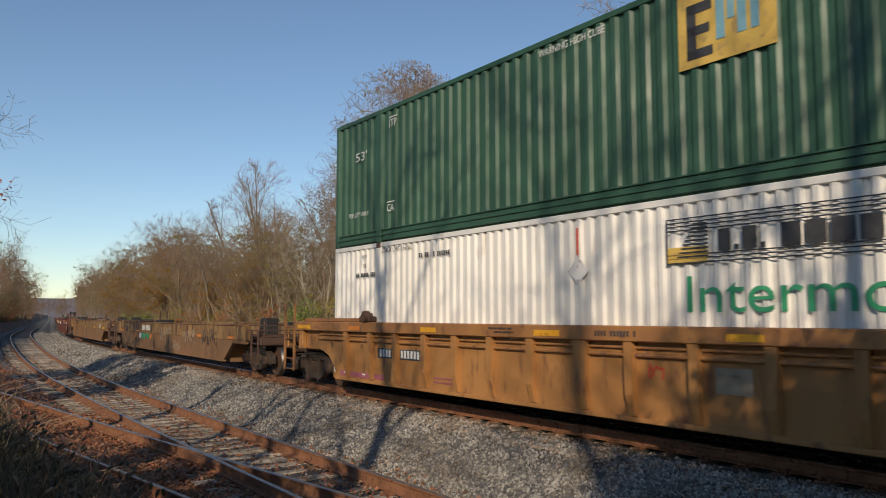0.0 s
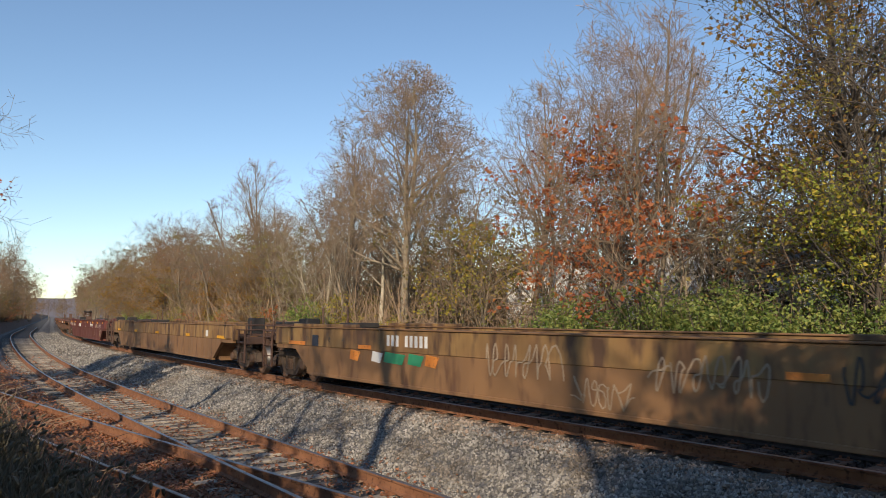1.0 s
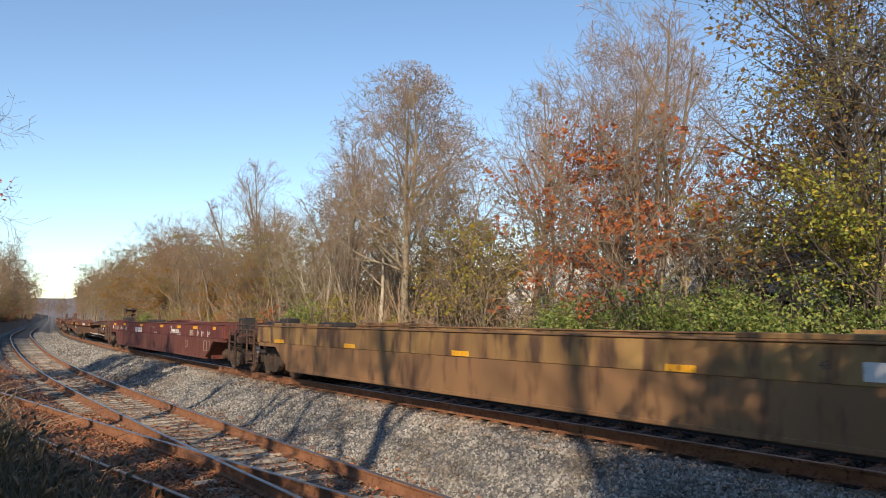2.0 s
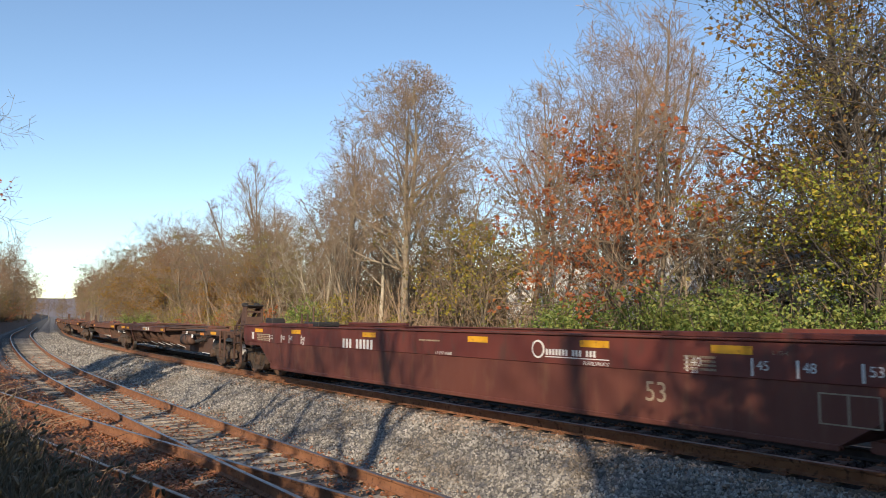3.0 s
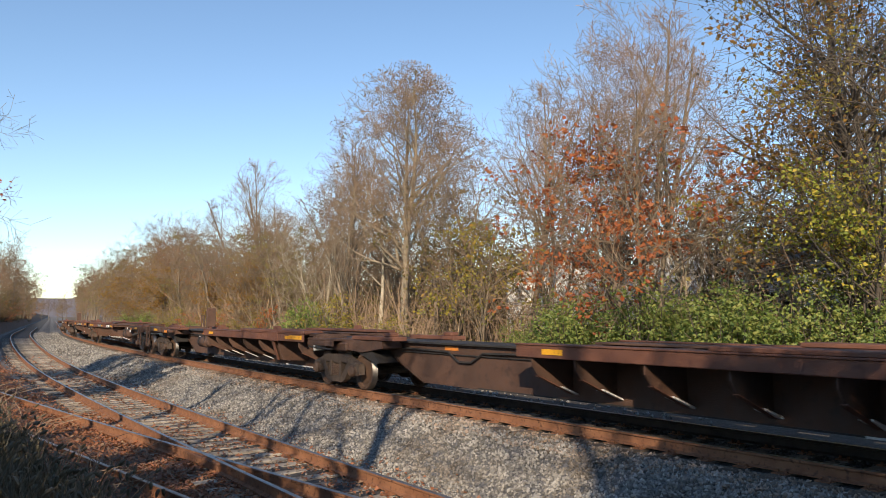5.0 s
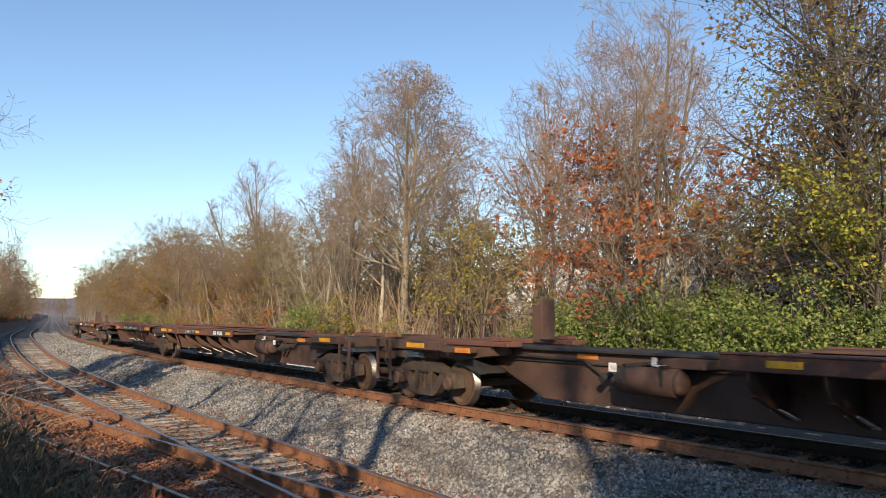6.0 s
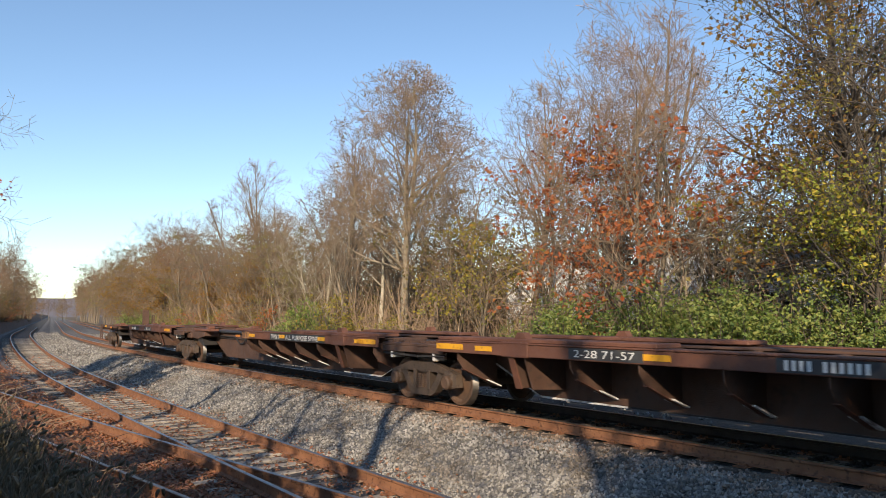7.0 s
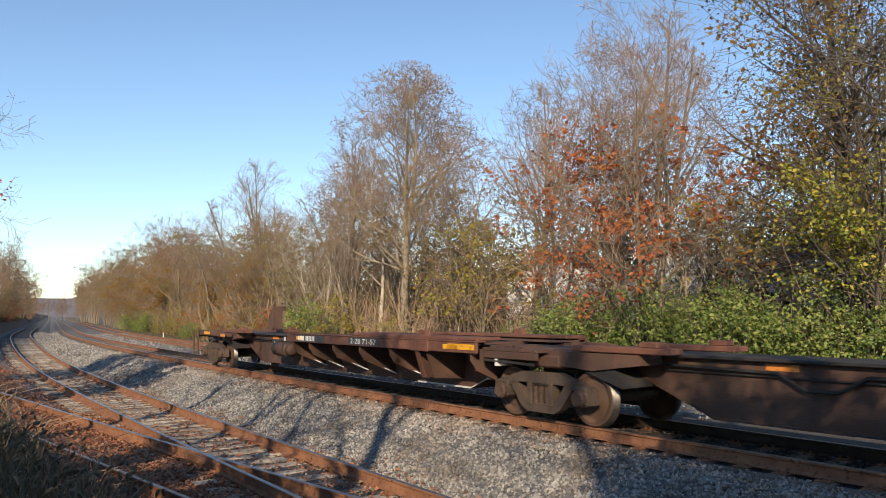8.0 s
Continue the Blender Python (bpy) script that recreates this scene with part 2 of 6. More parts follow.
def lathe_x(bm, profile, cx, cy, cz, sides=28, caps=True):
    """A profile of (x, r) turned about the x axis through (cx, cy, cz)."""
    rings = []
    for x, r in profile:
        rings.append([bm.verts.new((cx + x, cy + r * math.cos(6.28319 * i / sides), cz + r * math.sin(6.28319 * i / sides))) for i in range(sides)])
    for p, q in zip(rings, rings[1:]):
        for i in range(sides):
            bm.faces.new((p[i], q[i], q[(i + 1) % sides], p[(i + 1) % sides]))
    if caps:
        bm.faces.new(rings[0])
        bm.faces.new(rings[-1][::-1])
    bmesh.ops.recalc_face_normals(bm, faces=bm.faces)
    return bm


def B():
    return bmesh.new()


# ---------- line of the track ----------
OFF, BEND, BEND_END = 9.545, 0.00166, 95.0


def centre(s):
    h = BEND * min(max(s, 0.0), BEND_END)
    x, y = OFF + (1 - math.cos(h)) / BEND, math.sin(h) / BEND
    if s < 0:
        y = s
    if s > BEND_END:
        x, y = x + (s - BEND_END) * math.sin(h), y + (s - BEND_END) * math.cos(h)
    return x, y, h


def spot(s, lat, z=0.0):
    x, y, h = centre(s)
    return Vector((x + lat * math.cos(h), y - lat * math.sin(h), z))


def step(v, a, b):
    v = min(1.0, max(0.0, (v - a) / (b - a)))
    return v * v * (3 - 2 * v)


SIDING = -4.6


def siding_top(s):
    return -0.55 + 0.5 * step(s, 30, 75)


PROFILE = [(-900, 6.0), (-120, 5.0), (-50, 3.0), (-25, 1.3), (-14, 0.75), (-10.5, 0.2), (-9.3, 0.03), (-8.2, -0.4), (-7.0, -0.7), (-6.0, -0.775), (-3.2, -0.765),
           (-2.85, -0.70), (-1.75, -0.26), (-1.35, -0.215), (1.35, -0.215), (2.15, -0.27), (2.95, -0.215), (5.65, -0.215), (6.1, -0.28), (7.3, -0.75),
           (10, -0.85), (30, -1.1), (60, -1.0), (900, -2.0)]


def ground_z(lat, s):
    z = float(np.interp(lat, [p[0] for p in PROFILE], [p[1] for p in PROFILE]))
    if -8.0 < lat < -2.0:
        z += (siding_top(s) + 0.55) * min(1.0, (lat + 8.0) / 1.5, (-2.0 - lat) / 0.8)
    z += step(s, 34, 62) * min(3.2, max(0.0, -lat - 6.2) * 0.8)
    if lat < -6.3 or lat > 7:
        z += 0.10 * noise.noise((lat * 0.35, s * 0.35, 1.0)) + 0.04 * noise.noise((lat * 1.4, s * 1.4, 7.0))
    elif lat < -1.4:
        z += 0.045 * noise.noise((lat * 1.1, s * 1.1, 3.0)) + 0.02 * noise.noise((lat * 3.1, s * 3.1, 5.0))
    return z


def build_ground():
    lats = [-900, -400, -200, -120, -80, -50, -35, -25, -19, -16] + [-14 + 0.5 * i for i in range(15)] + [-6.6 + 0.25 * i for i in range(56)] + [8, 9, 10, 12, 15, 20, 30, 45, 60, 100, 200, 400, 900]
    rows = [-900, -400, -150, -80, -50, -30, -20] + [-12 + 0.6 * i for i in range(95)] + [46 + 2 * i for i in range(30)] + [110, 120, 135, 150, 175, 200, 240, 300, 400, 600, 900, 1500, 2600]
    verts = [tuple(spot(s, l, ground_z(l, s))) for s in rows for l in lats]
    n = len(lats)
    faces, kinds = [], []
    for j in range(len(rows) - 1):
        for i in range(n - 1):
            faces.append((j * n + i, j * n + i + 1, (j + 1) * n + i + 1, (j + 1) * n + i))
            l = (lats[i] + lats[i + 1]) / 2
            # first 40 m: the train's shade is coloured into beds 4 and 5
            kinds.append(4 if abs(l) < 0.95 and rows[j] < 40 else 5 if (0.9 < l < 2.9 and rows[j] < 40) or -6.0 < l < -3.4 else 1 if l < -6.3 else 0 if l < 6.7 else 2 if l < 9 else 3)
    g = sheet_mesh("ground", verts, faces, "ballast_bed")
    for k in ("litter", "verge", "forest", "oily_shade", "dark_bed"):
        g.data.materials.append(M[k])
    g.data.polygons.foreach_set("material_index", kinds)
    g.data.polygons.foreach_set("use_smooth", [True] * len(faces))
    tagged(g, "ground with grey ballast, leaf litter and dry grass", "ground", kind="structure")


build_ground()


# ---------- tracks ----------
RAIL = [(-0.07, 0.0), (0.07, 0.0), (0.07, 0.012), (0.012, 0.035), (0.010, 0.125), (0.034, 0.138), (0.034, 0.166), (0.026, 0.172), (-0.026, 0.172), (-0.034, 0.166),
        (-0.034, 0.138), (-0.010, 0.125), (-0.012, 0.035), (-0.07, 0.012)]


def rail(name, line, parent, head, web="rail"):
    """A rail along a list of (x, y, z of its top)."""
    verts, faces, kinds = [], [], []
    n = len(RAIL)
    for i, p in enumerate(line):
        a, b = Vector(line[max(0, i - 1)]), Vector(line[min(len(line) - 1, i + 1)])
        d = (b - a).normalized()
        side = Vector((d.y, -d.x, 0)).normalized()
        verts += [tuple(Vector(p) + side * x + Vector((0, 0, z - 0.172))) for x, z in RAIL]
    for j in range(len(line) - 1):
        for i in range(n):
            k = (i + 1) % n
            faces.append((j * n + i, j * n + k, (j + 1) * n + k, (j + 1) * n + i))
            kinds.append(1 if i in (6, 7, 8) else 0)
    ob = sheet_mesh(name, verts, faces, web, parent)
    ob.data.materials.append(M[head])
    ob.data.polygons.foreach_set("material_index", kinds)
    return ob


def tie_mesh(length, material, seed):
    rng = random.Random(seed)
    bm = B()
    box(bm, -length / 2, length / 2, -0.11, 0.11, -0.17, 0.0, 0.012)
    for v in bm.verts:
        v.co += Vector((rng.uniform(-0.03, 0.03), rng.uniform(-0.008, 0.008), rng.uniform(-0.006, 0.006)))
    me = bpy.data.meshes.new("tie")
    bm.to_mesh(me)
    bm.free()
    me.materials.append(M[material])
    return me


def plate_mesh():
    bm = B()
    box(bm, -0.18, 0.18, -0.09, 0.09, 0, 0.018, 0.004)
    for x in (-0.1, 0.1):
        for y in (-0.05, 0.05):
            box(bm, x - 0.018, x + 0.018, y - 0.012, y + 0.012, 0.018, 0.05)
    me = bpy.data.meshes.new("tie_plate")
    bm.to_mesh(me)
    bm.free()
    me.materials.append(M["rail"])
    return me


def build_track(name, label, lat, top, head, tie_mat, first, last, ties_to, seed):
    t = tagged(new(name), label, "railway track", kind="structure")
    rng = random.Random(seed)
    ss = list(np.arange(first, 130, 1.5)) + list(np.arange(130, last, 12))
    for side in (-0.7525, 0.7525):
        if side > 0 and lat == 0:
            # to 42 m the far rail's colour holds the shade of the cars
            rail("rail", [tuple(spot(s, lat + side, top(s))) for s in ss if s < 42], t, head, "greasy_shade")
            rail("rail", [tuple(spot(s, lat + side, top(s))) for s in ss if s > 39.5], t, head)
        else:
            rail("rail", [tuple(spot(s, lat + side, top(s))) for s in ss], t, head)
    kinds = [tie_mesh(2.6, tie_mat, seed + i) for i in range(4)]
    plate = plate_mesh()
    s = first + 4
    while s < ties_to:
        p = spot(s, lat + rng.uniform(-0.05, 0.05), top(s) - 0.19)
        ob = new("tie", rng.choice(kinds))
        ob.parent = t
        ob.matrix_basis = Matrix.Translation(p) @ pose(0, 0, 0, 0, rng.uniform(-0.4, 0.4), -math.degrees(centre(s)[2]) + rng.uniform(-1.2, 1.2))
        if s < 34:
            for side in (-0.7525, 0.7525):
                q = new("tie_plate", plate)
                q.parent = t
                q.matrix_basis = Matrix.Translation(spot(s, lat + side, top(s) - 0.19)) @ pose(0, 0, 0, 0, 0, -math.degrees(centre(s)[2]))
        s += 0.54 + rng.uniform(-0.03, 0.03)
    return t


build_track("main_track", "busy main track with brown rusty rails", 0.0, lambda s: 0.0, "railhead", "tie_main", -14, 320, 60, 11)
build_track("far_track", "second main track beyond the train", 4.35, lambda s: 0.0, "rusthead", "tie_main", 10, 320, 80, 12)
siding_track = build_track("siding_track", "low siding track with grey weathered ties and rusty rails", SIDING, siding_top, "railhead", "tie", -6, 140, 75, 13)


def branch_lat(s):
    return -0.142 * (s - 12.4)


def build_branch():
    """The track that leaves the siding at the frog."""
    t = tagged(new("branch_track"), "diverging spur rails leaving the siding among leaves", "railway track", kind="structure")
    ss = [3 + 0.75 * i for i in range(44)]
    rail("rail", [tuple(spot(s, SIDING - 0.7525 + branch_lat(s), siding_top(s) + 0.002)) for s in ss], t, "railhead")
    rail("rail", [tuple(spot(s, SIDING - 2.2575 + branch_lat(s), siding_top(s) - 0.02)) for s in ss[6:]], t, "rusthead")
    kinds = [tie_mesh(2.4, "tie", 40 + i) for i in range(3)]
    rng = random.Random(5)
    s = 14.0
    while s < 30:
        ob = new("tie", rng.choice(kinds))
        ob.parent = t
        ob.matrix_basis = Matrix.Translation(spot(s, SIDING - 1.5 + branch_lat(s) - 0.15, siding_top(s) - 0.215)) @ pose(0, 0, 0, 0, 0, 8 - math.degrees(centre(s)[2]))
        s += rng.uniform(0.6, 2.4)
    frog = B()
    box(frog, -0.10, 0.10, -0.9, 0.9, -0.17, -0.03, 0.02)
    f = part("frog", frog, "rail", t, "cast rusty frog where two rails cross")
    f.matrix_basis = Matrix.Translation(spot(12.4, SIDING - 0.7525, siding_top(12.4))) @ pose(0, 0, 0, 0, 0, 2)


build_branch()
# ---------- train: shared pieces ----------
def lettering(text, y, z, height, lat, material, parent, name="lettering", width=None):
    """Text on the camera's side of a car: y is its left end, z its foot."""
    cu = bpy.data.curves.new("text", "FONT")
    cu.body, cu.size = text, height / 0.70
    tmp = new("text", cu)
    me = bpy.data.meshes.new_from_object(tmp.evaluated_get(bpy.context.evaluated_depsgraph_get()))
    bpy.data.objects.remove(tmp)
    me.materials.append(M[material])
    xs = [v.co.x for v in me.vertices]
    k = width / (max(xs) - min(xs)) if width else 1.0
    for v in me.vertices:
        v.co = Vector((lat, y - v.co.x * k, z + v.co.y))
    ob = new(name, me)
    ob.parent = parent
    return tagged(ob, kind="stuff") if height < 0.15 else ob


def bar(parent, name, y0, y1, z0, z1, lat, material, thick=0.006):
    return part(name, box(B(), lat - thick, lat, min(y0, y1), max(y0, y1), z0, z1), material, parent)


def number_bars(parent, y, z, height, count, lat, material, gap=()):
    """Plain bars in place of a number or small print: y is its left end."""
    w = height * 0.62
    spans = [(y - i * w * 1.25 - w * 0.72, y - i * w * 1.25) for i in range(count) if i not in gap]
    if height >= 0.14:
        for y0, y1 in spans:
            part("number_bar", box(B(), lat - 0.005, lat, y0, y1, z, z + height), material, parent)
        return
    bm = B()
    for y0, y1 in spans:
        box(bm, lat - 0.005, lat, y0, y1, z, z + height)
    tagged(part("small_print", bm, material, parent), kind="stuff")


def scrawl(parent, y0, y1, z0, z1, lat, material, seed, turns=7, r=0.018):
    """A looping painted scribble."""
    rng = random.Random(seed)
    pts = []
    f1, f2, p1, p2 = rng.uniform(1.4, 2.3), rng.uniform(0.7, 1.2), rng.uniform(0, 6), rng.uniform(0, 6)
    for i in range(turns * 10 + 1):
        f = i / (turns * 10)
        a = i / 10 * 6.2832
        w = 0.55 + 0.45 * math.sin(a * 0.31 + p1)
        pts.append((y0 + (y1 - y0) * f + 0.8 * abs(y1 - y0) / turns * math.cos(a * f2 + p1) * w,
                    (z0 + z1) / 2 + (z1 - z0) * 0.5 * (0.65 * math.sin(a * f1 * 0.5 + p2) + 0.35 * math.sin(a * 1.7 + p1))))
    bm = B()
    for a, b in zip(pts, pts[1:]):
        d = Vector((b[0] - a[0], b[1] - a[1]))
        if d.length < 1e-4:
            continue
        q = Vector((-d.y, d.x)).normalized() * r
        vs = [bm.verts.new((lat, a[0] + q.x, a[1] + q.y)), bm.verts.new((lat, b[0] + q.x, b[1] + q.y)),
              bm.verts.new((lat, b[0] - q.x, b[1] - q.y)), bm.verts.new((lat, a[0] - q.x, a[1] - q.y))]
        bm.faces.new(vs)
    r2 = bmesh.ops.extrude_face_region(bm, geom=list(bm.faces))
    for v in r2["geom"]:
        if isinstance(v, bmesh.types.BMVert):
            v.co.x -= 0.003
    return part("graffiti", bm, material, parent)


WHEEL_R = 0.42


def wheel_meshes():
    bm = B()
    lathe_x(bm, [(-0.070, 0.10), (-0.075, 0.10), (-0.055, 0.15), (-0.028, 0.30), (-0.050, 0.345), (-0.067, 0.36), (-0.067, 0.404), (-0.058, 0.413), (0.05, 0.413), (0.066, 0.36), (0.03, 0.30), (0.01, 0.15), (0.07, 0.10)], 0, 0, 0)
    plate = bpy.data.meshes.new("wheel")
    bm.to_mesh(plate)
    bm.free()
    plate.materials.append(M["wheel"])
    bm = B()
    lathe_x(bm, [(-0.061, 0.405), (-0.058, 0.416), (0.045, WHEEL_R), (0.052, 0.446), (0.064, 0.446), (0.067, 0.38), (0.0, 0.38), (-0.061, 0.405)], 0, 0, 0, 36, False)
    ring = bpy.data.meshes.new("tread")
    bm.to_mesh(ring)
    bm.free()
    ring.materials.append(M["tread"])
    for me in (ring,):
        me.polygons.foreach_set("use_smooth", [True] * len(me.polygons))
    return plate, ring


WHEEL, TREAD = wheel_meshes()
TRUCK_CACHE = {}


def truck_pieces():
    if TRUCK_CACHE:
        return TRUCK_CACHE
    bm = B()
    prism(bm, [(-1.10, 0.60), (-0.72, 0.70), (-0.42, 0.79), (0.42, 0.79), (0.72, 0.70), (1.10, 0.60), (1.14, 0.36), (0.97, 0.33), (0.93, 0.50), (0.5, 0.61), (-0.5, 0.61), (-0.93, 0.50), (-0.97, 0.33), (-1.14, 0.36)], -1.08, -0.93)
    prism(bm, [(-0.74, 0.60), (-0.44, 0.22), (-0.30, 0.15), (0.30, 0.15), (0.44, 0.22), (0.74, 0.60), (0.56, 0.62), (0.30, 0.29), (-0.30, 0.29), (-0.56, 0.62)], -1.08, -0.93)
    for s in (-1, 1):
        box(bm, -1.10, -0.92, s * 0.24 - 0.05, s * 0.24 + 0.05, 0.26, 0.64, 0.01)
        box(bm, -1.11, -0.90, s * 0.89 - 0.13, s * 0.89 + 0.13, 0.34, 0.62, 0.03)
    TRUCK_CACHE["side_frame"] = ("grime", bm)
    bm = B()
    for i in range(7):
        z = 0.30 + i * 0.037
        bmesh.ops.create_cone(bm, cap_ends=True, segments=10, radius1=0.062, radius2=0.062, depth=0.021, matrix=Matrix.Translation((-1.04, 0, z)))
    rod(bm, (-1.04, 0, 0.28), (-1.04, 0, 0.56), 0.04, 0.04, 8)
    TRUCK_CACHE["spring"] = ("wheel", bm)
    bm = B()
    lathe_x(bm, [(-0.10, 0.05), (-0.10, 0.10), (-0.07, 0.13), (0.10, 0.13)], -1.09, 0, 0.44, 14)
    TRUCK_CACHE["bearing_cap"] = ("wheel", bm)
    bm = B()
    box(bm, -1.06, 1.06, -0.19, 0.19, 0.56, 0.76, 0.03)
    box(bm, -0.5, 0.5, -0.28, 0.28, 0.5, 0.84, 0.03)
    for s in (-1, 1):
        box(bm, -1.0, 1.0, s * 0.42 - 0.04, s * 0.42 + 0.04, 0.36, 0.46)
    TRUCK_CACHE["bolster"] = ("grime", bm)
    out = {}
    for k, (m, bm) in list(TRUCK_CACHE.items()):
        me = bpy.data.meshes.new(k)
        bm.to_mesh(me)
        bm.free()
        me.materials.append(M[m])
        TRUCK_CACHE[k] = me
    bm = B()
    rod(bm, (-0.98, 0, 0), (0.98, 0, 0), 0.085, 0.085, 12)
    me = bpy.data.meshes.new("axle")
    bm.to_mesh(me)
    bm.free()
    me.materials.append(M["grime"])
    TRUCK_CACHE["axle"] = me
    return TRUCK_CACHE


def truck(parent, y):
    p = truck_pieces()

    def put(name, me, m, par=parent):
        ob = new(name, me)
        ob.parent = par
        ob.matrix_basis = m
        return ob

    for turn in (0, 180):
        f = put("truck_side_frame", p["side_frame"], pose(0, y, 0, 0, 0, turn))
        for a in (-0.13, 0.0, 0.13):
            put("spring", p["spring"], pose(0, a, 0), f)
        for a in (-0.89, 0.89):
            put("bearing_cap", p["bearing_cap"], pose(0, a, 0), f)
    put("truck_bolster", p["bolster"], pose(0, y, 0))
    for a in (-0.89, 0.89):
        put("axle", p["axle"], pose(0, y + a, WHEEL_R))
        for turn, x in ((0, -0.765), (180, 0.765)):
            w = put("wheel", WHEEL, pose(x, y + a, WHEEL_R, 0, 0, turn))
            put("tread", TREAD, Matrix(), w)


def coupler(parent, y, e):
    bm = B()
    box(bm, -0.10, 0.10, min(y, y + e * 0.75), max(y, y + e * 0.75), 0.74, 0.94, 0.02)
    box(bm, -0.20, 0.16, y + e * 0.75 - 0.13, y + e * 0.75 + 0.13, 0.70, 0.99, 0.04)
    box(bm, -0.24, -0.14, y + e * 0.82 - 0.1, y + e * 0.82 + 0.1, 0.72, 0.97, 0.03)
    part("coupler", bm, "grime", parent)
    bm = B()
    for x in (-0.42, 0.36):
        pts = [(x, y + e * (0.1 + 0.16 * i), 0.72 - 0.30 * math.sin(math.pi * i / 6)) for i in range(6)]
        for a, b in zip(pts, pts[1:]):
            rod(bm, a, b, 0.022, 0.022, 6)
    part("air_hose", bm, "black", parent)


def ladder(parent, y, lat, z0, z1, width, material, rungs):
    stiles = []
    for a in (0, width):
        bm = box(B(), lat - 0.025, lat + 0.025, y + a - 0.03, y + a + 0.03, z0, z1, 0.006)
        stiles.append(part("stile" if a else "ladder", bm, material, stiles[0] if stiles else parent))
    for z in rungs:
        part("rung", rod(B(), (lat, y, z), (lat, y + width, z), 0.016, 0.016, 6), material, stiles[0])


def end_gear(parent, e, T, steel, tall, bright):
    """Everything past the well at one end; e is -1 or 1."""
    y = e * T

    def span(a, b):
        return sorted((y + e * a, y + e * b))

    bm = B()
    box(bm, -0.32, 0.32, *span(-1.5, 1.05), 0.66, 0.98, 0.02)
    box(bm, -1.15, 1.15, *span(-0.35, 0.25), 0.84, 1.05, 0.02)
    box(bm, -1.38, 1.38, *span(0.92, 1.08), 0.86, 1.08, 0.02)
    part("end_sill", bm, steel, parent)
    bm = B()
    box(bm, -1.35, 1.35, *span(0.25, 0.92), 1.10, 1.14)
    for i in range(6):
        box(bm, -1.35, 1.35, *span(0.28 + i * 0.11, 0.31 + i * 0.11), 1.14, 1.16)
    for x in (-1.3, 1.3):
        box(bm, x - 0.04, x + 0.04, *span(-0.1, 1.0), 1.04, 1.12)
    part("crossover_platform", bm, "rust", parent)
    bm = B()
    for x in (-1.36, -0.5, 0.5, 1.36):
        rod(bm, (x, y + e * 0.95, 1.08), (x, y + e * 0.95, 1.42), 0.02, 0.02, 6)
    for z in (1.28, 1.42):
        rod(bm, (-1.36, y + e * 0.95, z), (1.36, y + e * 0.95, z), 0.018, 0.018, 6)
        rod(bm, (-1.40, y + e * 0.2, z), (-1.40, y + e * 0.95, z), 0.018, 0.018, 6)
    part("handrail", bm, steel, parent)
    ladder(parent, y + e * 0.75 - 0.28, -1.42, 0.32, tall, 0.55, bright, (0.36, 0.62, 0.9, 1.12))
    ladder(parent, y + e * 0.75 - 0.28, 1.42, 0.32, tall, 0.55, bright, (0.36, 0.62, 0.9, 1.12))
    bm = B()
    rod(bm, (-1.05, y + e * 0.55, 0.80), (-0.45, y + e * 0.55, 0.80), 0.13, 0.13, 12)
    box(bm, -1.2, -0.7, *span(-0.75, -0.45), 0.84, 1.0, 0.02)
    rod(bm, (-1.32, y + e * -0.9, 0.95), (-1.32, y + e * 0.9, 0.90), 0.022, 0.022, 6)
    rod(bm, (-1.25, y + e * -0.4, 0.78), (-1.25, y + e * 0.7, 0.72), 0.018, 0.018, 6)
    part("brake_rigging", bm, "grime", parent)
    coupler(parent, y + e * 1.05, e)


def well_floor(parent, T, steel):
    for i in range(9):
        yy = -T + 1.6 + i * (2 * T - 3.2) / 8
        part("cross_member", box(B(), -1.33, 1.33, yy - 0.09, yy + 0.09, 0.28, 0.40), steel, parent)
    for e in (-1, 1):
        bm = B()
        prism(bm, [(e * (T - 2.0), 0.30), (e * (T - 1.05), 0.95), (e * (T - 1.05), 1.08), (e * (T - 1.15), 1.08), (e * (T - 2.1), 0.38)], -1.33, 1.33)
        part("end_bulkhead", bm, steel, parent)


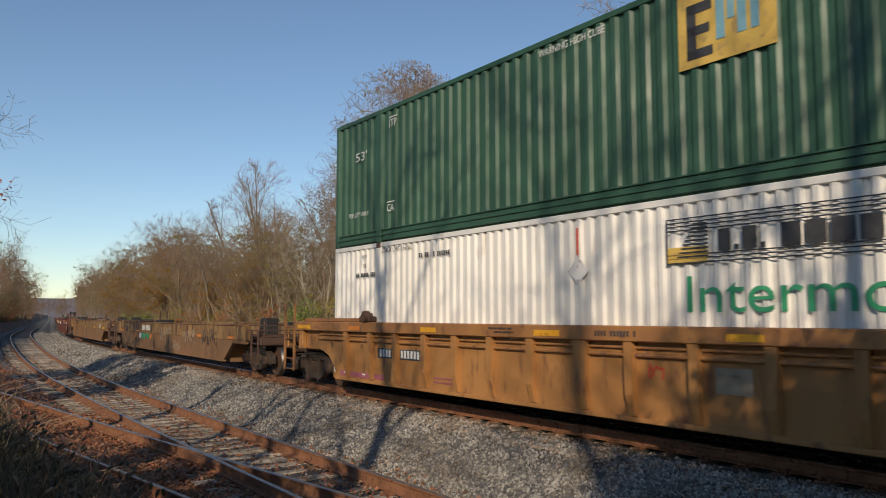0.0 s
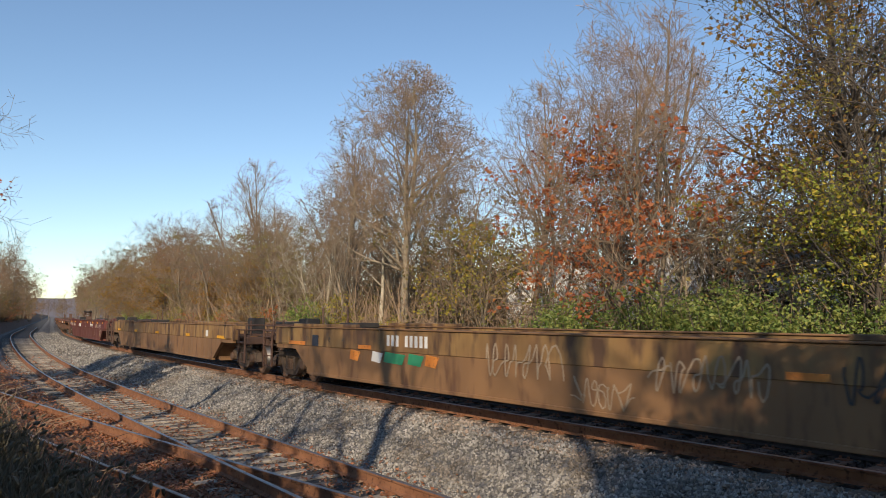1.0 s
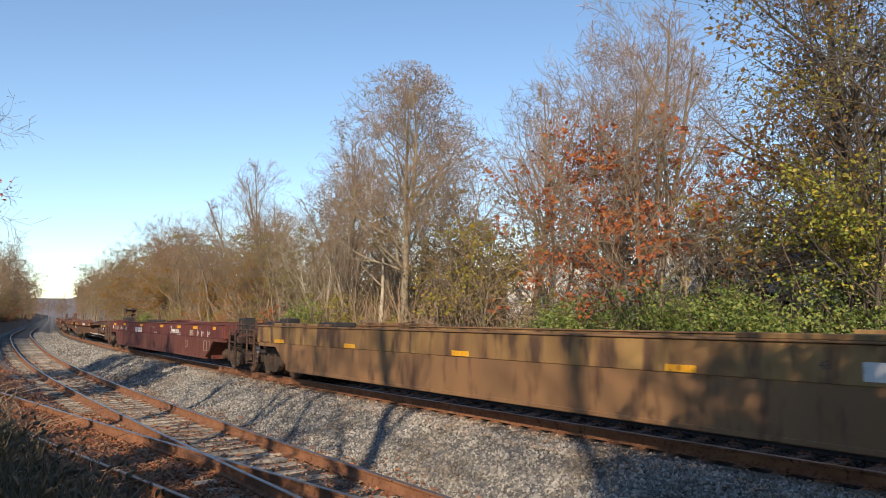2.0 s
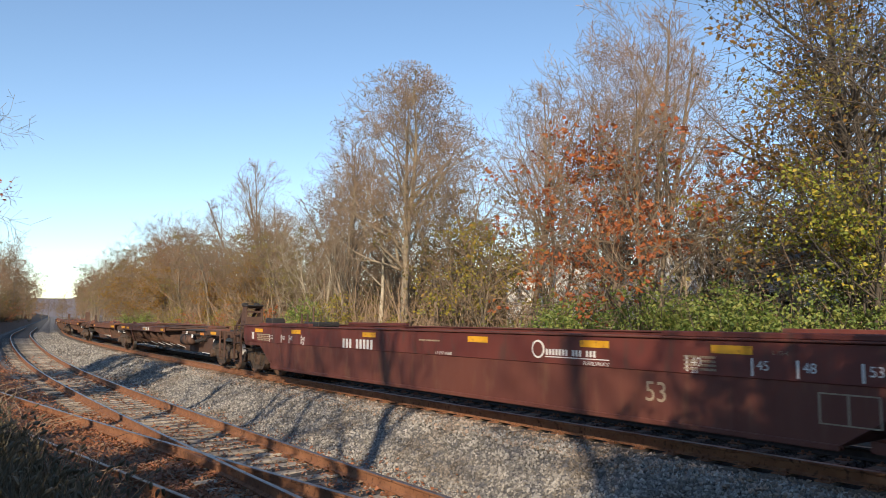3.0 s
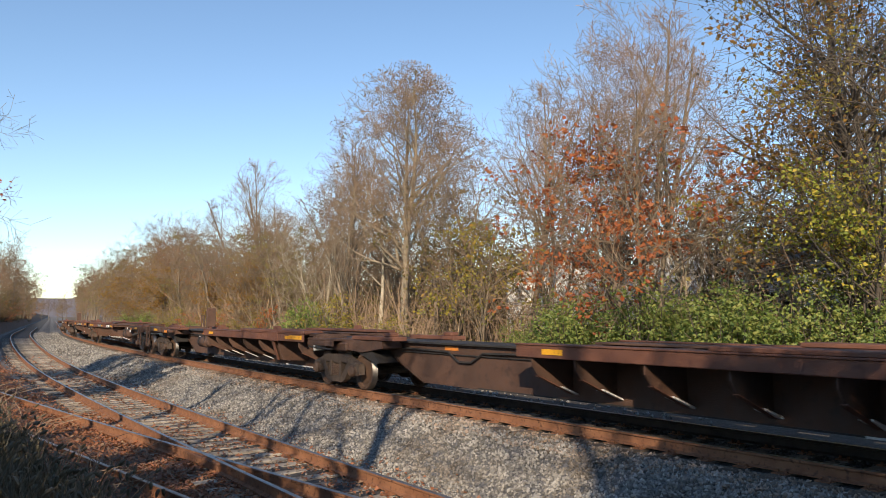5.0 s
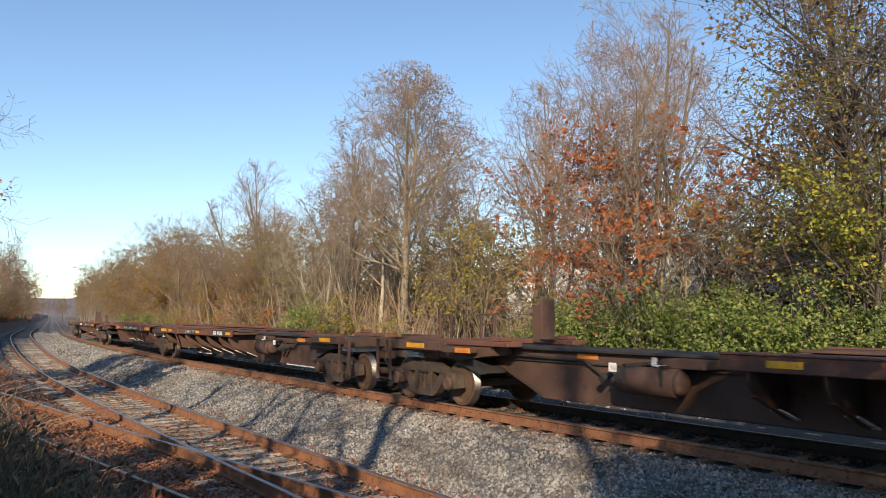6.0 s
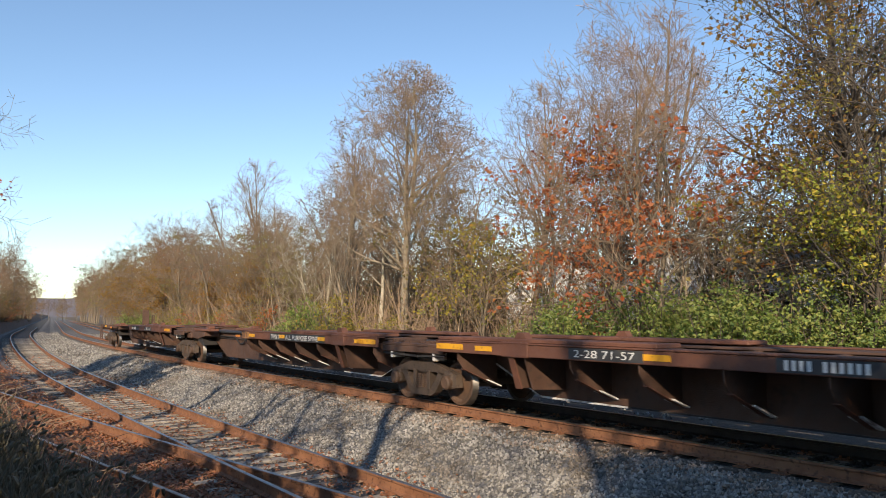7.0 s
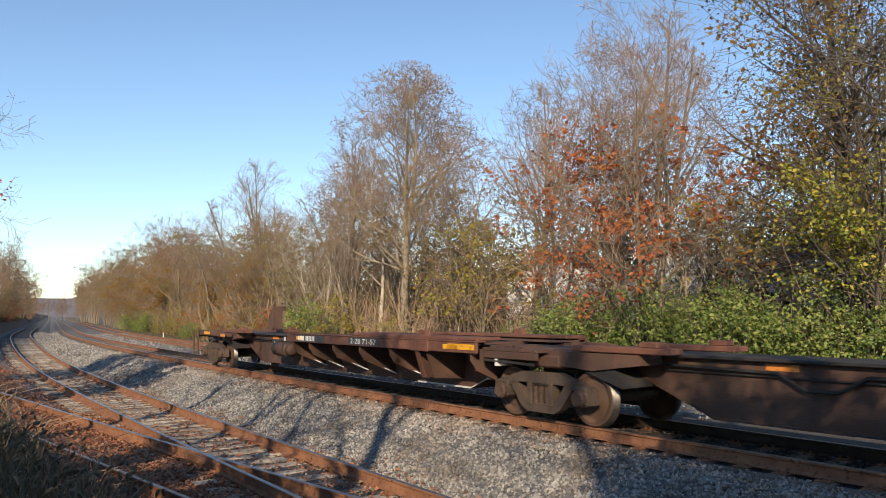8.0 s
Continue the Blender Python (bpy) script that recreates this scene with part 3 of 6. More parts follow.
def smooth_well_car(label, T, upper, lower, group):
    car = tagged(new("well_car"), label, "freight car", group)
    for sgn in (-1, 1):
        bm = B()
        a = sorted((sgn * 1.455, sgn * 1.36))
        prism(bm, [(-(T - 2.0), 0.30), (T - 2.0, 0.30), (T - 1.1, 0.87), (T + 0.05, 0.87), (T + 0.05, 0.99), (-(T + 0.05), 0.99), (-(T + 0.05), 0.87), (-(T - 1.1), 0.87)], *a)
        part("lower_side", bm, lower, car)
        bm = B()
        a = sorted((sgn * 1.47, sgn * 1.33))
        box(bm, *a, -(T + 0.12), T + 0.12, 0.965, 1.40, 0.012)
        part("upper_side", bm, upper, car)
        bm = B()
        a = sorted((sgn * 1.50, sgn * 1.30))
        box(bm, *a, -(T + 0.08), T + 0.08, 1.40, 1.43, 0.008)
        a = sorted((sgn * 1.475, sgn * 1.36))
        box(bm, *a, -(T - 1.95), T - 1.95, 0.275, 0.345, 0.01)
        part("side_flange", bm, lower, car)
        for e in (-1, 1):
            bm = B()
            a = sorted((sgn * 1.485, sgn * 1.46))
            box(bm, *a, *sorted((e * (T - 0.05), e * (T - 0.75))), 1.0, 1.36, 0.01)
            part("corner_plate", bm, upper, car)
            bm = B()
            a = sorted((sgn * 1.46, sgn * 1.34))
            box(bm, *a, *sorted((e * (T - 4.2), e * (T - 1.0))), 1.43, 1.50, 0.01)
            part("guide_rail", bm, upper, car)
    well_floor(car, T, lower)
    for e in (-1, 1):
        end_gear(car, e, T, "rust", 1.30, "rust")
        truck(car, e * T)
        bm = B()
        box(bm, -0.85, -0.45, e * (T - 0.2) - 0.25, e * (T - 0.2) + 0.25, 1.1, 1.62, 0.03)
        part("end_box", bm, "black", car)
        bm = B()
        box(bm, 0.3, 1.0, e * (T - 0.6) - 0.5, e * (T - 0.6) + 0.5, 1.36, 1.50, 0.03)
        part("end_box", bm, "black", car)
        for x in (-1.2, -0.2, 1.1):
            part("guide_post", rod(B(), (x, e * (T + 0.9), 1.1), (x, e * (T + 0.9), 1.95 if x > 0 else 1.55), 0.03, 0.03, 6), "rust", car)
    return car


def ribbed_well_car(label, T, group):
    car = tagged(new("ribbed_well_car"), label, "freight car", group)
    ribs = [7.2, 6.15, 5.15, 4.12, 3.14, 2.14, 1.14, 0.05, -0.86, -1.9, -2.95, -3.95, -5.0, -6.0, -7.0]
    for sgn in (-1, 1):
        arch = [(T - 1.75, 0.28), (T - 1.60, 0.55), (T - 1.3, 0.78), (T - 0.9, 0.90), (T + 0.1, 0.90)]
        bm = B()
        prism(bm, [(-y, z) for y, z in arch[::-1]] + arch + [(T + 0.1, 1.34), (-(T + 0.1), 1.34)], *sorted((sgn * 1.36, sgn * 1.30)))
        part("side_panel", bm, "ochre", car)
        bm = B()
        box(bm, *sorted((sgn * 1.50, sgn * 1.28)), -(T + 0.25), T + 0.25, 1.34, 1.555, 0.015)
        part("top_chord", bm, "ochre_top", car)
        bm = B()
        box(bm, *sorted((sgn * 1.42, sgn * 1.28)), -(T - 1.75), T - 1.75, 0.26, 0.33, 0.01)
        part("bottom_flange", bm, "ochre", car)
        for y in ribs:
            bm = B()
            w = 0.075 if abs(y - 0.05) > 0.3 else 0.13
            vs = []
            for (x, z, h) in ((1.475, 1.34, w), (1.475, 0.62, w * 0.8), (1.40, 0.34, w * 0.7)):
                vs.append([bm.verts.new((sgn * x, y + h, z)), bm.verts.new((sgn * x, y - h, z)), bm.verts.new((sgn * 1.355, y - h, z)), bm.verts.new((sgn * 1.355, y + h, z))])
            for p, q in zip(vs, vs[1:]):
                for i in range(4):
                    bm.faces.new((p[i], q[i], q[(i + 1) % 4], p[(i + 1) % 4]))
            bm.faces.new(vs[0])
            bm.faces.new(vs[-1])
            bmesh.ops.recalc_face_normals(bm, faces=bm.faces)
            part("rib", bm, "ochre", car)
        bm = B()
        rod(bm, (sgn * 1.40, -7.4, 1.16), (sgn * 1.40, 8.6, 1.16), 0.028, 0.028, 8)
        rod(bm, (sgn * 1.39, -7.4, 1.26), (sgn * 1.39, 8.6, 1.26), 0.02, 0.02, 8)
        part("side_pipe", bm, "ochre_top", car)
        for e in (-1, 1):
            bm = B()
            box(bm, *sorted((sgn * 1.47, sgn * 1.36)), *sorted((e * (T + 0.1), e * (T - 0.12))), 0.88, 1.34, 0.015)
            part("end_post", bm, "ochre", car)
            bm = B()
            box(bm, *sorted((sgn * 1.46, sgn * 1.30)), *sorted((e * (T - 0.2), e * (T - 3.4))), 1.555, 1.64, 0.012)
            part("guide_rail", bm, "ochre_top", car)
    for y in (6.3, -5.9):
        bm = B()
        box(bm, -1.52, -1.30, y - 0.22, y + 0.22, 1.555, 1.68, 0.03)
        rod(bm, (-1.56, y - 0.05, 1.66), (-1.36, y - 0.05, 1.66), 0.1, 0.1, 12)
        box(bm, -1.46, -1.34, y + 0.0, y + 0.2, 1.66, 1.80, 0.03)
        part("container_lock", bm, "rust", car, "rusty side locking lug")
    well_floor(car, T, "ochre")
    for e in (-1, 1):
        end_gear(car, e, T, "ochre", 2.03, "ochre_top")
        truck(car, e * T)
    for y0, y1, m in ((6.98, 6.5, "orange_tape"), (4.15, 3.65, "reflect"), (0.98, 0.42, "reflect"), (-2.4, -2.9, "reflect"), (9.6, 8.9, "reflect")):
        bar(car, "reflector", y0, y1, 1.385, 1.475, -1.50, m)
    bar(car, "number_panel", 5.95, 4.30, 0.82, 1.02, -1.36, "blue_patch")
    number_bars(car, 5.85, 0.85, 0.15, 13, -1.367, "white_mark", (4, 5, 6))
    number_bars(car, -0.30, 1.41, 0.075, 13, -1.505, "dark_mark", (4, 11))
    number_bars(car, 2.10, 1.47, 0.03, 26, -1.505, "dark_mark", (10, 20))
    number_bars(car, 1.95, 1.41, 0.03, 22, -1.505, "dark_mark", (9,))
    bar(car, "stripe", 7.6, 5.7, 0.36, 0.47, -1.36, "pink_mark")
    number_bars(car, 7.4, 0.42, 0.03, 6, -1.367, "white_mark")
    number_bars(car, 6.6, 0.42, 0.03, 6, -1.367, "white_mark")
    lettering("53", 8.1, 0.98, 0.10, -1.366, "dark_mark", car)
    lettering("45", 6.7, 0.98, 0.10, -1.366, "dark_mark", car)
    number_bars(car, 3.9, 0.52, 0.035, 24, -1.366, "pink_mark", (11,))
    number_bars(car, 3.9, 0.44, 0.035, 22, -1.366, "pink_mark", (8,))
    number_bars(car, -2.15, 0.95, 0.03, 14, -1.366, "grey_mark")
    bar(car, "notice", -2.15, -2.65, 0.74, 1.06, -1.36, "grey_mark", 0.003)
    scrawl(car, -1.05, -1.4, 0.86, 1.06, -1.366, "red_mark", 4, 2, 0.012)
    return car


def reflectors(car, ys, z, lat, w=0.45, h=0.09, m="reflect"):
    for y in ys:
        bar(car, "reflector", y, y - w, z, z + h, lat, m)


def plate(bm, corners, thick):
    """A plate across the car: (x, z) corners at one y, given as (x, y, z), thickened along y."""
    lo = [bm.verts.new(c) for c in corners]
    hi = [bm.verts.new((c[0], c[1] + thick, c[2])) for c in corners]
    bm.faces.new(lo)
    bm.faces.new(hi[::-1])
    for i in range(len(lo)):
        j = (i + 1) % len(lo)
        bm.faces.new((lo[i], hi[i], hi[j], lo[j]))
    bmesh.ops.recalc_face_normals(bm, faces=bm.faces)
    return bm


def spine_gusset(car, sgn, y, seed):
    """A triangular bracket under the side sill, with a flange on its lower edge whose pale foot is a painted sun glint.
    """
    rng = random.Random(seed)
    bm = plate(B(), [(sgn * 1.32, y, 1.10), (sgn * 1.32, y, 0.90), (sgn * 1.20, y, 0.74), (sgn * 0.41, y, 0.40), (sgn * 0.41, y, 1.10)], 0.025)
    g = part("gusset", bm, "rust", car)
    bm = plate(B(), [(sgn * 1.20, y - 0.04, 0.725), (sgn * 0.41, y - 0.04, 0.385), (sgn * 0.41, y - 0.04, 0.40), (sgn * 1.20, y - 0.04, 0.74)], 0.10)
    part("gusset_flange", bm, "rust_red", g)
    k = rng.uniform(0.66, 0.86)
    zk = 0.385 + (k - 0.41) * 0.43
    # near-white strip in place of sunlight on the flange
    bm = plate(B(), [(sgn * k, y - 0.075, zk + 0.004), (sgn * 0.415, y - 0.13, 0.39), (sgn * 0.415, y - 0.13, 0.415), (sgn * k, y - 0.075, zk + 0.03)], 0.17)
    part("worn_foot", bm, "pale", g, "gusset foot painted pale for its sun glint")


def spine_bracket(car, sgn, y):
    """The deep paired bracket that carries the container pedestal."""
    for dy in (0.0, 0.36):
        bm = plate(B(), [(sgn * 1.33, y + dy, 1.06), (sgn * 1.14, y + dy, 0.50), (sgn * 0.41, y + dy, 0.46), (sgn * 0.41, y + dy, 1.06)], 0.03)
        part("bracket_plate", bm, "rust", car)
    bm = plate(B(), [(sgn * 1.35, y + 0.26, 1.06), (sgn * 1.16, y + 0.26, 0.49), (sgn * 1.13, y + 0.26, 0.50), (sgn * 1.32, y + 0.26, 1.06)], 0.14)
    part("bracket_flange", bm, "rust_red", car)
    bm = box(B(), *sorted((sgn * 1.375, sgn * 1.30)), y - 0.12, y + 0.52, 1.015, 1.262, 0.012)
    part("pedestal_plate", bm, "rust_red", car)


def spine_unit(label, L, group, first, last, bare, near_gap):
    """One platform of a spine car: bare is the end (-1 or 1) where the deep box beam lies open; the other end is decked."""
    car = tagged(new("spine_car_platform"), label, "freight car", group)
    h = L / 2
    a, z = bare * (h - 6.8), -bare * (h - near_gap)
    lo, hi = min(a, z), max(a, z)
    bm = B()
    prism(bm, [(-h + 0.7, 0.84), (-h + 1.5, 0.80), (-h + 2.7, 0.31), (h - 2.7, 0.31), (h - 1.5, 0.80), (h - 0.7, 0.84), (h - 0.2, 1.10), (-h + 0.2, 1.10)], -0.40, 0.40)
    part("spine_beam", bm, "rust", car)
    bm = B()
    prism(bm, [(-h + 1.5, 0.785), (-h + 2.7, 0.285), (h - 2.7, 0.285), (h - 1.5, 0.785), (h - 1.5, 0.805), (h - 2.7, 0.31), (-h + 2.7, 0.31), (-h + 1.5, 0.80)], -0.412, 0.412)
    part("bottom_flange", bm, "black", car)
    bm = B()
    box(bm, -0.50, 0.50, -h + 0.4, h - 0.4, 1.10, 1.145, 0.008)
    part("top_flange", bm, "black", car)
    for e in (-1, 1):
        bm = B()
        prism(bm, [(e * (h - 1.5), 0.78), (e * (h - 2.72), 0.28), (e * (h - 4.6), 0.28), (e * (h - 4.6), 0.308), (e * (h - 2.68), 0.312), (e * (h - 1.5), 0.81)], -0.425, 0.425)
        # ends where sun on the steel is painted as a pale flange
        lit_end = e != bare or first
        part("sloped_flange", bm, "pale" if lit_end else "rust", car, "end flange painted pale as sunlit steel" if lit_end else "")
    for sgn in (-1, 1):
        bm = B()
        box(bm, *sorted((sgn * 1.36, sgn * 1.30)), lo, hi, 1.03, 1.225, 0.012)
        box(bm, *sorted((sgn * 1.375, sgn * 1.14)), lo - 0.01, hi + 0.01, 1.225, 1.25, 0.006)
        part("side_sill", bm, "rust_red", car, "rust red side sill")
        bm = B()
        box(bm, *sorted((sgn * 1.15, sgn * 0.50)), lo, hi, 1.19, 1.225, 0.005)
        part("deck_plate", bm, "rust", car)
        for i, d in enumerate((0.35, 1.3, 2.6, 3.9, 5.2, 8.0)):
            spine_gusset(car, sgn, a - bare * d, 31 * i + 7)
        spine_bracket(car, sgn, a - bare * 6.4 - 0.18)
        bm = B()
        box(bm, *sorted((sgn * 1.33, sgn * 0.80)), *sorted((a - bare * 3.6, a - bare * 9.2)) if abs(z - a) > 9.2 else sorted((a - bare * 3.6, z)), 1.25, 1.315, 0.012)
        part("landing_pad", bm, "rust_red", car)
        bm = B()
        prism(bm, [(a - bare * 6.2, 1.315), (a - bare * 6.5, 1.315), (a - bare * 6.42, 1.42), (a - bare * 6.28, 1.42)], *sorted((sgn * 1.30, sgn * 1.16)))
        part("corner_pedestal", bm, "rust_red", car)
        # pipes and the worn reflector on the open beam
        bm = B()
        run = [(a, 1.00), (a + bare * 1.0, 0.99), (a + bare * 2.0, 0.97), (a + bare * 2.35, 0.78), (a + bare * 2.75, 0.77), (a + bare * 3.1, 0.96), (a + bare * 4.8, 0.99)]
        for p, q in zip(run, run[1:]):
            rod(bm, (sgn * 0.46, p[0], p[1]), (sgn * 0.46, q[0], q[1]), 0.022, 0.022, 6)
        part("brake_pipe", bm, "black", car)
        bm = B()
        rod(bm, (sgn * 0.43, a, 0.91), (sgn * 0.43, a + bare * 4.9, 0.91), 0.014, 0.014, 6)
        part("pipe_strip", bm, "black", car)
        bm = B()
        box(bm, *sorted((sgn * 0.404, sgn * 0.39)), *sorted((bare * (h - 3.5), bare * (h - 3.95))), 0.99, 1.075)
        part("reflector", bm, "orange_tape", car)
        # the end bearer over the truck at the open end
        bm = B()
        prism(bm, [(bare * (h + 0.1), 0.92), (bare * (h - 1.0), 0.86), (bare * (h - 1.9), 0.98), (bare * (h - 1.9), 1.13), (bare * (h + 0.1), 1.13)], *sorted((sgn * 0.95, sgn * 0.42)))
        part("end_bearer", bm, "rust", car)
        bm = B()
        prism(bm, [(bare * (h - 0.6), 0.90), (bare * (h - 1.55), 0.62), (bare * (h - 1.75), 0.66), (bare * (h - 1.35), 0.92)], *sorted((sgn * 0.90, sgn * 0.44)))
        part("bearer_wing", bm, "black", car)
        bm = B()
        box(bm, *sorted((sgn * 0.98, sgn * 0.62)), *sorted((bare * (h - 2.4), bare * (h - 0.6))), 1.145, 1.235, 0.012)
        box(bm, *sorted((sgn * 0.92, sgn * 0.70)), *sorted((bare * (h - 2.2), bare * (h - 1.9))), 1.235, 1.32, 0.012)
        part("corner_pad", bm, "rust_red", car)
        # low end deck towards the truck at the decked end
        bm = B()
        box(bm, *sorted((sgn * 1.22, sgn * 0.50)), *sorted((z, -bare * (h + 0.1))), 1.09, 1.15, 0.01)
        box(bm, *sorted((sgn * 1.22, sgn * 1.16)), *sorted((z, -bare * (h + 0.1))), 0.97, 1.09, 0.01)
        for i in range(5):
            yy = z - bare * (0.12 + 0.2 * i)
            box(bm, *sorted((sgn * 1.12, sgn * 0.6)), yy - 0.03, yy + 0.03, 1.15, 1.185 + 0.02 * (i % 2))
        part("end_deck", bm, "rust", car)
        bm = B()
        box(bm, *sorted((sgn * 1.20, sgn * 0.9)), z - bare * 0.35 - 0.03, z - bare * 0.35 + 0.03, 0.84, 0.97)
        part("step_bracket", bm, "pale", car, "scuffed pale step bracket")
        bm = B()
        rod(bm, (sgn * 1.18, z, 0.93), (sgn * 1.18, -bare * h, 0.90), 0.025, 0.025, 6)
        part("uncoupling_rod", bm, "black", car)
    for d in (0.1, 2.0, 3.25, 4.6, 5.8, 7.2):
        y = a - bare * d
        part("deck_cross_beam", box(B(), -1.28, 1.28, y - 0.06, y + 0.06, 1.10, 1.19, 0.01), "rust", car)
    if first or last:
        t0 = bare * (h - 5.3)
        bm = B()
        lo_t, hi_t = t0 - 0.5, t0 + 0.5
        rod(bm, (-0.78, lo_t, 0.76), (-0.78, hi_t, 0.76), 0.20, 0.20, 18)
        rod(bm, (-0.78, lo_t - 0.07, 0.76), (-0.78, lo_t, 0.76), 0.12, 0.20, 18)
        rod(bm, (-0.78, hi_t, 0.76), (-0.78, hi_t + 0.07, 0.76), 0.20, 0.12, 18)
        tank = part("air_tank", bm, "rust", car, "rusty air tank hung beside the beam", True)
        for yy in (lo_t + 0.15, hi_t - 0.2):
            bm = B()
            box(bm, -0.99, -0.4, yy, yy + 0.05, 0.96, 1.0)
            box(bm, -0.99, -0.965, yy, yy + 0.05, 0.72, 1.0)
            part("tank_strap", bm, "black", tank)
        bm = B()
        box(bm, -0.80, -0.42, *sorted((t0 - bare * 0.2, t0 - bare * 0.9)), 0.96, 1.09, 0.01)
        part("valve_bracket", bm, "rust", car)
        bm = B()
        for yy in (0.75, 1.0):
            rod(bm, (-0.72, t0 + bare * yy, 0.72), (-0.42, t0 + bare * yy, 0.80), 0.06, 0.05, 8)
        part("brake_valve", bm, "black", car)
        bm = B()
        for y0, y1, z0, z1 in ((0.05, 0.12, 0.98, 1.10), (0.12, 0.3, 0.97, 1.0), (-0.75, -0.62, 0.86, 0.99)):
            box(bm, -0.83, -0.80, *sorted((t0 - bare * y0, t0 - bare * y1)), z0, z1)
        part("chalky_mark", bm, "pale", car, "chalk white paint splashes")
    truck(car, h)
    bm = B()
    box(bm, -1.0, 1.0, h - 0.35, h + 0.35, 0.86, 1.06, 0.03)
    box(bm, -0.75, -0.3, h - 0.9, h + 0.9, 0.98, 1.16, 0.04)
    box(bm, 0.3, 0.75, h - 0.9, h + 0.9, 0.98, 1.16, 0.04)
    part("articulation", bm, "rust", car)
    for e in ([-1] if first else []) + ([1] if last else []):
        if e < 0:
            truck(car, -h)
        bm = B()
        box(bm, -0.34, 0.34, *sorted((e * (h - 0.6), e * (h + 1.05))), 0.70, 1.02, 0.02)
        box(bm, -1.34, 1.34, *sorted((e * (h + 0.85), e * (h + 1.0))), 0.98, 1.20, 0.015)
        box(bm, -1.34, -1.24, *sorted((e * (h - 0.9), e * (h + 1.0))), 1.04, 1.22, 0.012)
        box(bm, 1.24, 1.34, *sorted((e * (h - 0.9), e * (h + 1.0))), 1.04, 1.22, 0.012)
        box(bm, -1.25, 1.25, *sorted((e * (h - 0.2), e * (h + 0.15))), 0.98, 1.14, 0.02)
        box(bm, -1.3, -0.5, *sorted((e * (h + 0.2), e * (h + 0.85))), 1.14, 1.18, 0.005)
        part("end_frame", bm, "rust", car)
        bm = B()
        box(bm, -1.30, -1.0, *sorted((e * (h - 0.9), e * (h - 1.6))), 1.02, 1.12, 0.012)
        part("end_step", bm, "rust", car)
        ladder(car, e * (h + 1.0) - 0.24, -1.38, 0.40, 1.22, 0.48, "rust", (0.43, 0.72, 0.98))
        ladder(car, e * (h + 1.0) - 0.24, 1.38, 0.40, 1.75, 0.48, "rust", (0.43, 0.72, 0.98, 1.5, 1.72))
        coupler(car, e * (h + 1.05), e)
        bar(car, "reflector", e * (h - 0.1) + 0.3, e * (h - 0.1) - 0.3, 1.08, 1.17, -1.345, "reflect")
        bm = B()
        box(bm, -1.0, -0.36, *sorted((e * (h + 0.1), e * (h + 0.75))), 0.86, 0.98, 0.02)
        part("brake_cylinder", bm, "pale", car, "whitened brake cylinder over the truck")
        bar(car, "reflector", e * (h - 1.55) + 0.22, e * (h - 1.55) - 0.22, 1.03, 1.12, -1.302, "orange_tape")
    reflectors(car, [max(y0, y0 - bare * 0.45) for y0 in (a - bare * d for d in ((0.08, 3.35, 7.0) if first else (0.62, 7.2)))], 1.09, -1.362, 0.45, 0.085)
    reflectors(car, [max(z, z + bare * 0.85)], 1.09, -1.362, 0.8, 0.10)
    return car


def trailer_hitch(parent, y, material):
    """A raised trailer hitch: two plates, a strut and a head plate."""
    bm = B()
    for x in (-0.30, 0.24):
        prism(bm, [(y - 0.10, 1.2), (y + 0.55, 1.2), (y + 0.30, 2.0), (y + 0.02, 2.0)], x, x + 0.06)
    box(bm, -0.28, 0.28, y - 0.02, y + 0.03, 1.25, 1.66)
    box(bm, -0.28, 0.28, y + 0.0, y + 0.28, 1.94, 2.0, 0.01)
    box(bm, -0.28, 0.28, y + 0.0, y + 0.06, 1.80, 1.86)
    part("hitch_stand", bm, material, parent)
    bm = B()
    rod(bm, (-0.2, y + 0.25, 1.95), (-0.2, y + 1.35, 1.22), 0.06, 0.05, 8)
    rod(bm, (0.2, y + 0.25, 1.95), (0.2, y + 1.35, 1.22), 0.06, 0.05, 8)
    part("hitch_strut", bm, material, parent)
    bm = B()
    box(bm, -0.30, 0.30, y - 0.14, y + 0.42, 2.0, 2.06, 0.03)
    box(bm, -0.30, -0.12, y + 0.3, y + 0.46, 2.02, 2.13, 0.03)
    box(bm, 0.12, 0.30, y + 0.3, y + 0.46, 2.02, 2.13, 0.03)
    part("hitch_head", bm, "black", parent)


